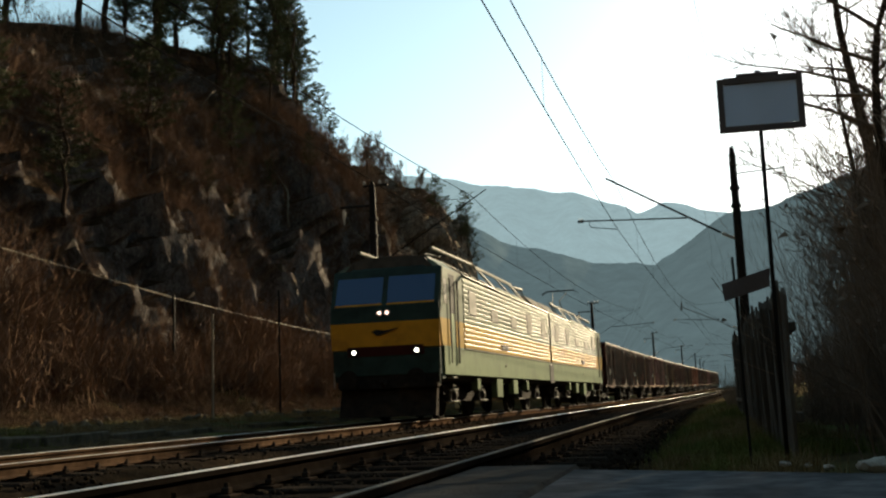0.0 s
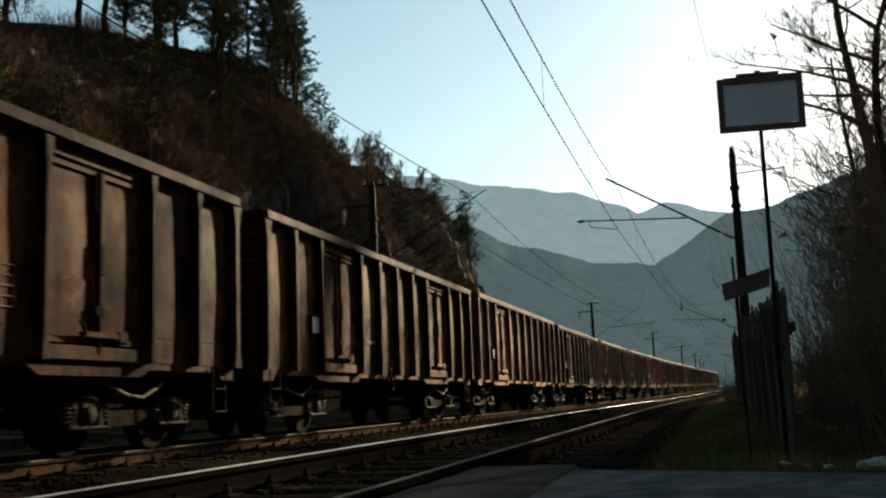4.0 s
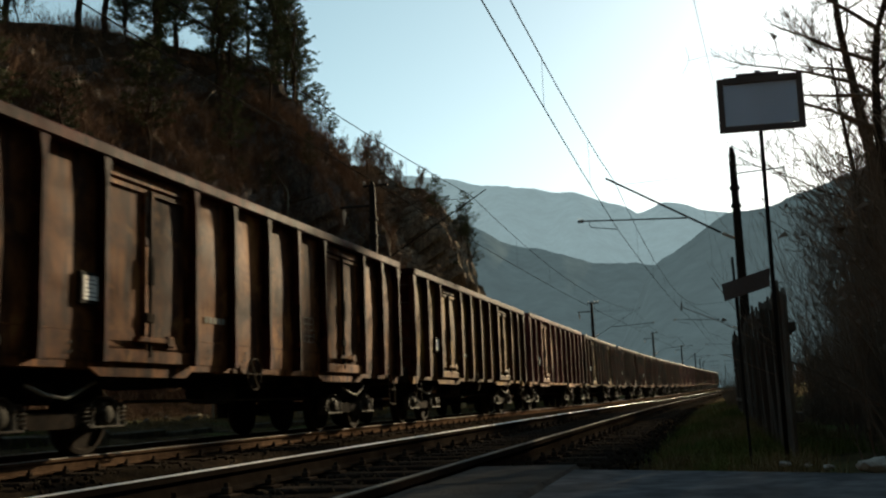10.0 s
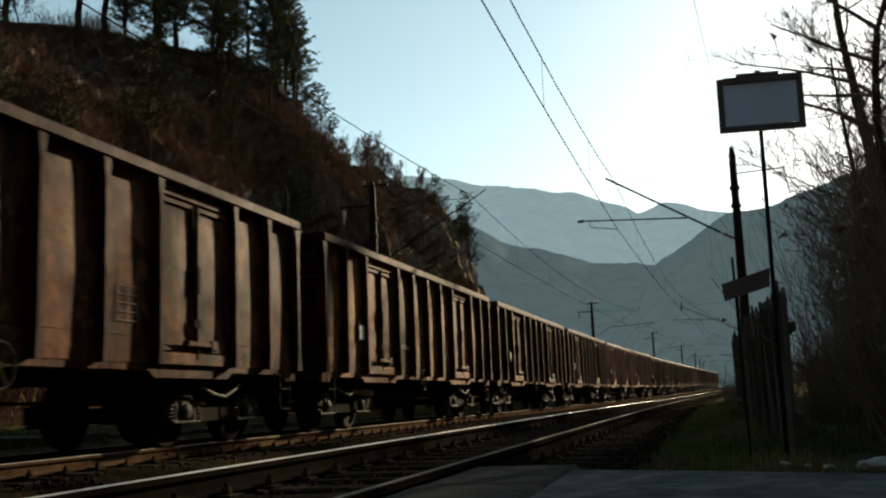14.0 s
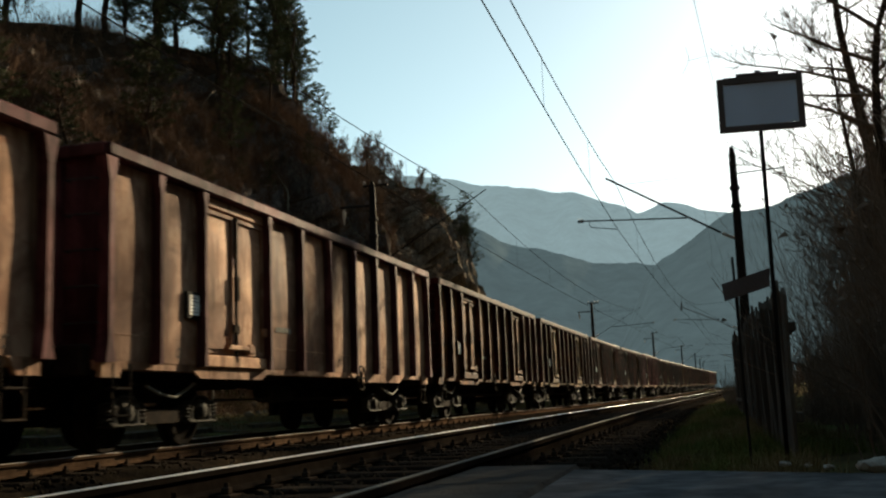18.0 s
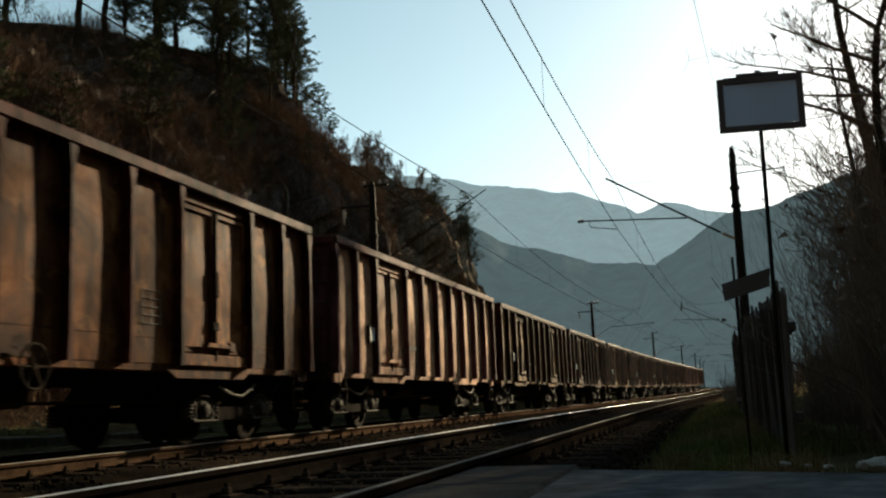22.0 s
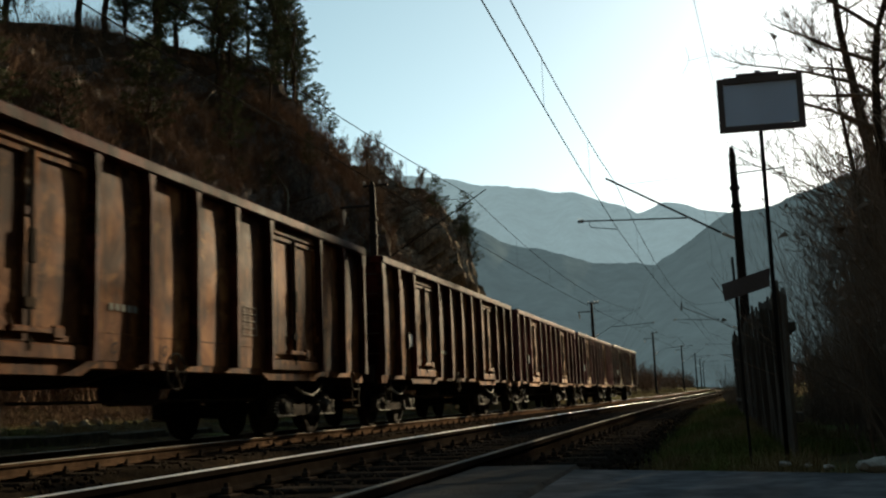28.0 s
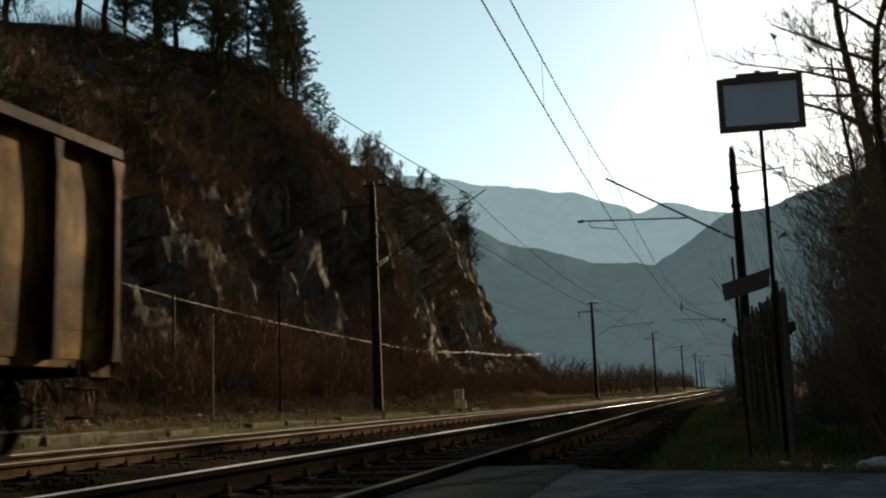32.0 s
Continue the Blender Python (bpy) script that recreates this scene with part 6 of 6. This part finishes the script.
# ---- locomotive ----
def loco(cab):
    """One half of the locomotive, its own y from its middle; the cab stands at the end cab (-1 or 1)."""
    t = thing("locomotive", "grey-green and yellow electric locomotive half with ribbed sides", "locomotive", "locomotive halves")
    L = 16.2
    h = L / 2
    W, Z0, ZB, ZY, ZT, ZR = 1.45, 1.1, 1.82, 2.5, 3.78, 4.1

    def yy(q):  # q: metres behind the cab's front
        return (q - h) * (1 if cab < 0 else -1)

    def bx(g, x0, x1, q0, q1, z0, z1, b=0.0):
        a, c = sorted((yy(q0), yy(q1)))
        return g.box(min(x0, x1), max(x0, x1), a, c, z0, z1, b)
    cb = 2.35
    for s in (-1, 1):
        part("side_skirt", bx(Geo(), s * 1.3, s * W, 0.35, L - 0.05, Z0, ZB, 0.012), M_GREEN, t, "grey-green lower side")
        part("side_band", bx(Geo(), s * 1.3, s * (W - 0.01), cb, L - 0.05, ZB, ZY), M_BAND, t, "yellow band")
        part("side_wall", bx(Geo(), s * 1.3, s * (W - 0.01), cb, L - 0.05, ZY, ZT), M_PALE, t, "pale grey-green upper side")
        part("cab_band", Geo().prism([(yy(0.22), ZB), (yy(cb), ZB), (yy(cb), ZY), (yy(0.05), ZY)], "x", s * 1.28, s * (W - 0.004)), M_BAND, t)
        part("cab_side", Geo().prism([(yy(0.05), ZY), (yy(cb), ZY), (yy(cb), ZT + 0.02), (yy(0.42), ZT + 0.02)], "x", s * 1.28, s * (W - 0.004)), M_PALE, t)
        for k in range(14):
            z = ZB + 0.07 + 0.134 * k
            a, c = sorted((yy(cb + 0.06), yy(L - 0.12)))
            part("side_rib", Geo().prism([(s * (W - 0.012), z - 0.062), (s * (W + 0.004), z - 0.06), (s * (W + 0.011), z - 0.048), (s * (W + 0.014), z), (s * (W + 0.011), z + 0.048), (s * (W + 0.004), z + 0.06), (s * (W - 0.012), z + 0.062)], "y", a, c), M_BAND if z < ZY else M_PALE, t)
        part("trim_strip", bx(Geo(), s * (W - 0.01), s * (W + 0.02), cb, L - 0.1, ZB - 0.02, ZB + 0.015), M_TRIM, t)
        for q0, q1, z0, z1 in ((2.95, 3.85, 2.75, 3.45), (5.7, 6.65, 2.74, 3.12), (8.6, 9.55, 2.74, 3.12), (11.4, 12.3, 2.72, 3.44), (14.3, 15.15, 2.7, 3.42)):
            w = part("side_window", bx(Geo(), s * (W - 0.01), s * (W + 0.022), q0, q1, z0, z1, 0.015), M_DARKSTEEL, t, "dark rubber window frame")
            part("pane", bx(Geo(), s * (W + 0.018), s * (W + 0.026), q0 + 0.035, q1 - 0.035, z0 + 0.035, z1 - 0.035, 0.004), M_PANEL, w, "blank pale panel")
        # Flush dark plate paints the recess shade; the green panel its sunlit middle.
        d = part("cab_door", bx(Geo(), s * (W - 0.03), s * (W - 0.001), 0.95, 1.55, 1.42, 3.68, 0.01), M_DARKSTEEL, t, "cab door, flush and dark in place of its recess shade")
        part("pane", bx(Geo(), s * (W - 0.006), s * (W + 0.004), 1.1, 1.4, 2.75, 3.5, 0.004), M_MARK, d, "dark door glass")
        part("door_panel", bx(Geo(), s * (W - 0.006), s * (W + 0.006), 1.08, 1.42, 1.52, 2.66, 0.006), M_GREEN, d, "sunlit green lower door panel")
        for q in (0.9, 1.6, 1.68):
            part("handrail", Geo().tube([(s * (W + 0.04), yy(q), 1.4), (s * (W + 0.04), yy(q), 3.55)], 0.018, 6), M_DARKSTEEL, t)
        # Opaque pale colour stands in for sunlight on the cab's side glass.
        part("cab_window", bx(Geo(), s * (W - 0.006), s * (W + 0.004), 0.42, 0.76, 2.88, 3.5, 0.004), M_PANEL, t, "cab side pane with sunlit paleness in its colour")
        part("roof_recess", Geo().prism([(s * 1.3, ZT - 0.05), (s * 0.9, ZR - 0.1), (s * 0.8, ZR - 0.15), (s * 1.2, ZT - 0.1)], "y", *sorted((yy(cb), yy(L - 2.6)))), M_ROOF, t, "dark recessed roof edge")
        part("end_shoulder", Geo().prism([(s * (W - 0.01), ZT), (s * 0.98, ZR + 0.18), (s * 0.8, ZR + 0.16), (s * 1.25, ZT - 0.05)], "y", *sorted((yy(L - 2.6), yy(L - 0.05)))), M_ROOF, t, "sloping grimy grey roof panel")
        for q0, q1 in ((cb + 0.3, 5.35), (11.6, 13.2)):
            part("roof_rail", Geo().tube([(s * 0.98, yy(q0 - (1.6 if q0 < 5 else 0)), ZR + 0.3), (s * 0.98, yy(q1), ZR + 0.36)], 0.05, 8), M_TRIM, t, "pale roof rail")
            for q in (q0 + 0.5, (q0 + q1) / 2 + 0.3, q1 - 0.1):
                part("rail_strut", Geo().tube([(s * 0.98, yy(q), ZR + 0.31), (s * 1.28, yy(q + 0.25), ZT - 0.02)], 0.018, 6), M_TRIM, t)
        part("frame_rail", bx(Geo(), s * 0.94, s * 1.0, 5.9, 11.3, ZR + 0.3, ZR + 0.4, 0.015), M_TRIM, t, "pale roof frame")
        part("frame_sill", bx(Geo(), s * (W - 0.06), s * (W + 0.03), 6.6, 11.0, ZT - 0.06, ZT + 0.1, 0.015), M_PALE, t)
        for q, dq in ((5.75, 0.75), (6.15, 0.55), (8.5, 0.5), (10.6, 0.5), (11.0, 0.6)):
            g = Geo()
            g.add([(s * 0.97, yy(q), ZR + 0.38), (s * 0.97, yy(q + 0.16), ZR + 0.38), (s * (W + 0.01), yy(q + dq + 0.16), ZT), (s * (W + 0.01), yy(q + dq), ZT),
                   (s * 0.94, yy(q), ZR + 0.36), (s * 0.94, yy(q + 0.16), ZR + 0.36), (s * (W - 0.03), yy(q + dq + 0.16), ZT - 0.02), (s * (W - 0.03), yy(q + dq), ZT - 0.02)],
                  [(0, 1, 2, 3), (7, 6, 5, 4), (0, 4, 5, 1), (1, 5, 6, 2), (2, 6, 7, 3), (3, 7, 4, 0)])
            part("frame_strut", g, M_TRIM, t)
        part("gutter", Geo().tube([(s * (W + 0.01), yy(cb), ZT), (s * (W + 0.01), yy(L - 0.1), ZT)], 0.025, 6), M_PALE, t)
        for q, z in ((1.25, 0.42), (1.25, 0.72), (1.25, 1.02)):
            part("cab_step", bx(Geo(), s * 1.3, s * 1.47, q - 0.2, q + 0.2, z, z + 0.03, 0.006), M_TRIM, t)
        part("number_plate_bar", bx(Geo(), s * W, s * (W + 0.03), 7.0, 7.95, 1.95, 2.12, 0.006), M_RED, t, "dark red plate with plain bars")
        bars = Geo()
        for k in range(7):
            bx(bars, s * (W + 0.03), s * (W + 0.034), 7.08 + 0.12 * k, 7.15 + 0.12 * k, 1.98, 2.09)
        part("plate_bars", bars, M_TRIM, t)
        part("jack_point", bx(Geo(), s * W, s * (W + 0.025), 7.5, 7.62, 1.45, 1.53, 0.01), M_TRIM, t)
        for q0, q1, z0, z1 in ((3.9, 4.25, 0.72, 1.05), (6.4, 7.2, 0.5, 1.08), (8.9, 9.6, 0.6, 1.08), (11.2, 11.55, 0.72, 1.05)):
            part("side_box", bx(Geo(), s * 1.2, s * 1.4, q0, q1, z0, z1, 0.02), M_GREEN, t, "grey-green equipment box")
    part("end_wall", bx(Geo(), -W, W, L - 0.06, L, Z0, ZT, 0.01), M_ROOF, t)
    part("bellows", bx(Geo(), -0.5, 0.5, L, L + 0.12, 1.2, 3.3, 0.03), M_DARKSTEEL, t)
    part("gangway_box", bx(Geo(), 1.0, 1.47, L - 0.35, L + 0.1, 1.0, 1.75, 0.02), M_DARKSTEEL, t, "black corner box")
    part("floor_frame", bx(Geo(), -1.3, 1.3, 0.3, L - 0.1, 0.95, 1.2, 0.02), M_UNDER, t)
    part("roof", Geo().prism([(-1.28, ZT - 0.05), (-0.95, ZR - 0.02), (-0.6, ZR + 0.05), (0.6, ZR + 0.05), (0.95, ZR - 0.02), (1.28, ZT - 0.05)], "y", *sorted((yy(0.5), yy(L - 0.03)))), M_ROOF, t)
    part("cab_roof", Geo().prism([(yy(0.4), ZT), (yy(0.75), ZR + 0.03), (yy(cb), ZR + 0.05), (yy(cb), ZT), (yy(0.42), ZT - 0.06)], "x", -0.98, 0.98), M_NOSE, t)
    for s in (-1, 1):
        g = Geo()
        g.add([(s * (W - 0.004), yy(0.42), ZT), (s * (W - 0.004), yy(cb), ZT), (s * 0.95, yy(cb), ZR + 0.04), (s * 0.95, yy(0.75), ZR + 0.02), (s * 0.9, yy(cb), ZT), (s * 0.9, yy(0.5), ZT)], [(0, 1, 2, 3), (4, 5, 3, 2), (0, 3, 5), (1, 4, 2), (0, 5, 4, 1)])
        part("cab_shoulder", g, M_PALE, t)
    f = 0.0
    part("nose_lower", Geo().prism([(yy(0.3), 1.0), (yy(0.1), 1.15), (yy(0.1), 1.78), (yy(0.5), 1.78), (yy(0.5), 1.0)], "x", -1.4, 1.4), M_NOSE, t, "dark green nose")
    part("nose_panel", Geo().prism([(yy(0.09), 1.62), (yy(0.06), 1.86), (yy(0.5), 1.86), (yy(0.5), 1.62)], "x", -1.0, 1.0), M_RED, t, "dark red lower panel")
    part("nose_band", Geo().prism([(yy(0.07), 1.8), (yy(0.0), 2.45), (yy(0.5), 2.45), (yy(0.5), 1.8)], "x", -1.42, 1.42), M_NOSEBAND, t, "orange-yellow nose band")
    part("nose_upper", Geo().prism([(yy(0.0), 2.45), (yy(0.04), 2.86), (yy(0.5), 2.86), (yy(0.5), 2.45)], "x", -1.42, 1.42), M_NOSE, t, "dark green upper nose")
    fr = part("windscreen_frame", Geo().prism([(yy(0.04), 2.86), (yy(0.36), 3.72), (yy(0.4), 3.82), (yy(0.7), 3.82), (yy(0.7), 2.86)], "x", -1.42, 1.42), M_NOSE, t)
    for x0, x1 in ((-1.3, -0.07), (0.07, 1.3)):
        n = 0.012
        part("windscreen", Geo().prism([(yy(0.07 - n), 2.93), (yy(0.33 - n), 3.62), (yy(0.36), 3.62), (yy(0.1), 2.93)], "x", x0, x1), M_GLASS, fr, "blue-tinted windscreen")
        part("windscreen_trim", Geo().prism([(yy(0.055 - n), 2.885), (yy(0.07 - n), 2.925), (yy(0.11), 2.925), (yy(0.09), 2.885)], "x", x0, x1), M_NOSEBAND, fr)
    lo = cab < 0
    for x in (-0.1, 0.1):
        hd = part("headlight", Geo().lathe((x, yy(0.03), 2.68), (0, cab, 0), [(0, 0.085), (0.05, 0.085), (0.055, 0.06)], 14), M_TRIM, t)
        part("lens", Geo().lathe((x, yy(-0.02), 2.68), (0, cab, 0), [(0, 0.05), (0.012, 0.045), (0.016, 0.0)], 12), M_LENS if lo else M_GLASS, hd)
    for x in (-0.82, 0.82):
        hd = part("headlight", Geo().lathe((x, yy(0.12), 1.72), (0, cab, 0), [(0, 0.12), (0.07, 0.12), (0.075, 0.09)], 14), M_DARKSTEEL, t)
        part("lens", Geo().lathe((x, yy(0.05), 1.72), (0, cab, 0), [(0, 0.055), (0.012, 0.05), (0.018, 0.0)], 12), M_LAMP if lo else M_RED, hd)
        part("buffer", Geo().lathe((x * 1.06, yy(0.3), 1.04), (0, cab, 0), [(0, 0.17), (0.03, 0.17), (0.04, 0.11), (0.35, 0.1), (0.36, 0.08), (0.5, 0.08), (0.51, 0.23), (0.55, 0.24), (0.56, 0.17)], 16), M_UNDER, t)
    part("emblem", Geo().prism([(-0.32, 2.22), (-0.18, 2.12), (0.0, 2.17), (0.38, 2.29), (0.05, 2.24), (-0.2, 2.27)], "y", *sorted((yy(-0.02), yy(0.03)))), M_DARKSTEEL, t, "plain dark wing shape")
    part("front_beam", bx(Geo(), -1.3, 1.3, 0.12, 0.4, 0.8, 1.15, 0.02), M_UNDER, t)
    part("plough", Geo().prism([(yy(0.05), 0.12), (yy(0.25), 0.8), (yy(0.4), 0.8), (yy(0.3), 0.12)], "x", -1.25, 1.25), M_UNDER, t)
    part("coupling", Geo().tube([(0, yy(0.2), 1.03), (0, yy(-0.15), 0.85), (0, yy(-0.3), 0.98)], 0.04, 6), M_UNDER, t)
    for x in (-1.38, 1.38):
        part("handrail", Geo().tube([(x, yy(0.1), 0.85), (x, yy(0.1), 1.25)], 0.018, 6), M_TRIM, t)
    # pantograph, folded on one half and raised on the other
    pg = part("pantograph", bx(Geo(), -0.65, 0.65, 3.2, 4.9, ZR + 0.18, ZR + 0.23, 0.01), M_TRIM, t, "roof pantograph")
    for x in (-0.55, 0.55):
        for q in (3.4, 4.7):
            part("insulator", Geo().lathe((x, yy(q), ZR + 0.03), (0, 0, 1), [(0, 0.06), (0.03, 0.09), (0.06, 0.055), (0.09, 0.09), (0.12, 0.055), (0.16, 0.05)], 8), M_DARKSTEEL, pg)
    top = 0.5 if cab < 0 else 1.78
    lift = top * 0.52
    g = Geo()
    for x in (-0.35, 0.35):
        g.tube([(x, yy(4.7), ZR + 0.22), (x * 0.5, yy(3.2 if top < 1 else 5.6), ZR + 0.22 + lift)], 0.026, 6)
        g.tube([(x * 0.5, yy(3.2 if top < 1 else 5.6), ZR + 0.22 + lift), (x * 1.1, yy(4.2), ZR + top)], 0.02, 6)
    part("pantograph_arm", g, M_TRIM, pg)
    hd = Geo()
    for q in (4.05, 4.35):
        hd.tube([(-0.95, yy(q), ZR + top - 0.12), (-0.7, yy(q), ZR + top + 0.04), (0.7, yy(q), ZR + top + 0.04), (0.95, yy(q), ZR + top - 0.12)], 0.022, 6)
    part("collector_head", hd, M_DARKSTEEL, pg)
    part("bus_bar", Geo().tube([(0.2, yy(5.2), ZR + 0.4), (0.2, yy(14.5), ZR + 0.4)], 0.022, 6), M_TRIM, t)
    for q in (5.4, 8.4, 11.4, 14.3):
        part("roof_insulator", Geo().lathe((0.2, yy(q), ZR + 0.03), (0, 0, 1), [(0, 0.07), (0.05, 0.1), (0.1, 0.06), (0.15, 0.1), (0.2, 0.06), (0.25, 0.09), (0.36, 0.03)], 8), M_DARKSTEEL, t)
    for q0, q1, w, z in ((6.2, 7.6, 0.5, 0.3), (9.0, 11.0, 0.55, 0.26), (12.2, 13.4, 0.45, 0.32)):
        part("roof_box", bx(Geo(), -w, w * 0.2, q0, q1, ZR + 0.02, ZR + z, 0.03), M_ROOF, t)
    for c in (3.65, L - 3.65):
        bg = part("bogie", Geo().box(-1.0, 1.0, -0.3, 0.3, 0.5, 0.8, 0.03), M_UNDER, t, at=(0, yy(c), 0))
        for s in (-1, 1):
            part("side_frame", Geo().prism([(-2.3, 0.62), (-2.3, 0.86), (-1.0, 0.9), (-0.5, 0.66), (0.5, 0.66), (1.0, 0.9), (2.3, 0.86), (2.3, 0.62), (1.1, 0.66), (0.55, 0.44), (-0.55, 0.44), (-1.1, 0.66)], "x", s * 1.03 - 0.07, s * 1.03 + 0.07), M_UNDER, bg)
        for d in (-1.6, 1.6):
            for s in (-1, 1):
                part("axle_box", BOGIE[1], None, bg, at=Matrix.LocRotScale((s * 1.1, d, LOCO_R), Euler((0, 0, 0 if s > 0 else math.pi)), (1.2, 1.2, 1.2)))
                part("spring", BOGIE[2], None, bg, at=(s * 1.12, d, 0.72))
                part("sand_pipe", Geo().tube([(s * 0.95, d - 0.75, 0.8), (s * 0.85, d - 0.72, 0.4), (s * 0.76, d - 0.6, 0.12)], 0.022, 6), M_UNDER, bg)
            part("wheelset", LOCO_WHEELS, None, bg, at=(0, d, LOCO_R))
    return t


enlist(loco(-1), 23.8 + 8.1)
enlist(loco(1), 40.15 + 8.1)


# ---- all that moves ----
def on_track(y):
    dx, dz = (bend(y + 3) - bend(y - 3)) / 6, (rise(y + 3) - rise(y - 3)) / 6
    return Matrix.Translation(along(FAR_X, y)) @ Euler((math.atan(dz), 0, -math.atan(dx))).to_matrix().to_4x4()


def motions():
    for t, start, sets in ANIMATED:
        rows = []
        for k in range(33):
            s = float(k)
            rows.append((s, on_track(start - run(s))))
        walk(t, rows)
        near = [k / 30 for k in range(961) if -16 < start - run(k / 30) < 48]
        for w in sets:
            o = w.matrix_basis.translation.copy()
            r = o.z
            first = [0.0] if near[0] > 0 else []
            last = [32.0] if near[-1] < 32 else []
            rows = [(s, Matrix.Translation(o) @ Euler((run(min(max(s, near[0]), near[-1])) / r % (2 * math.pi), 0, 0)).to_matrix().to_4x4()) for s in first + near + last]
            walk(w, rows)


motions()
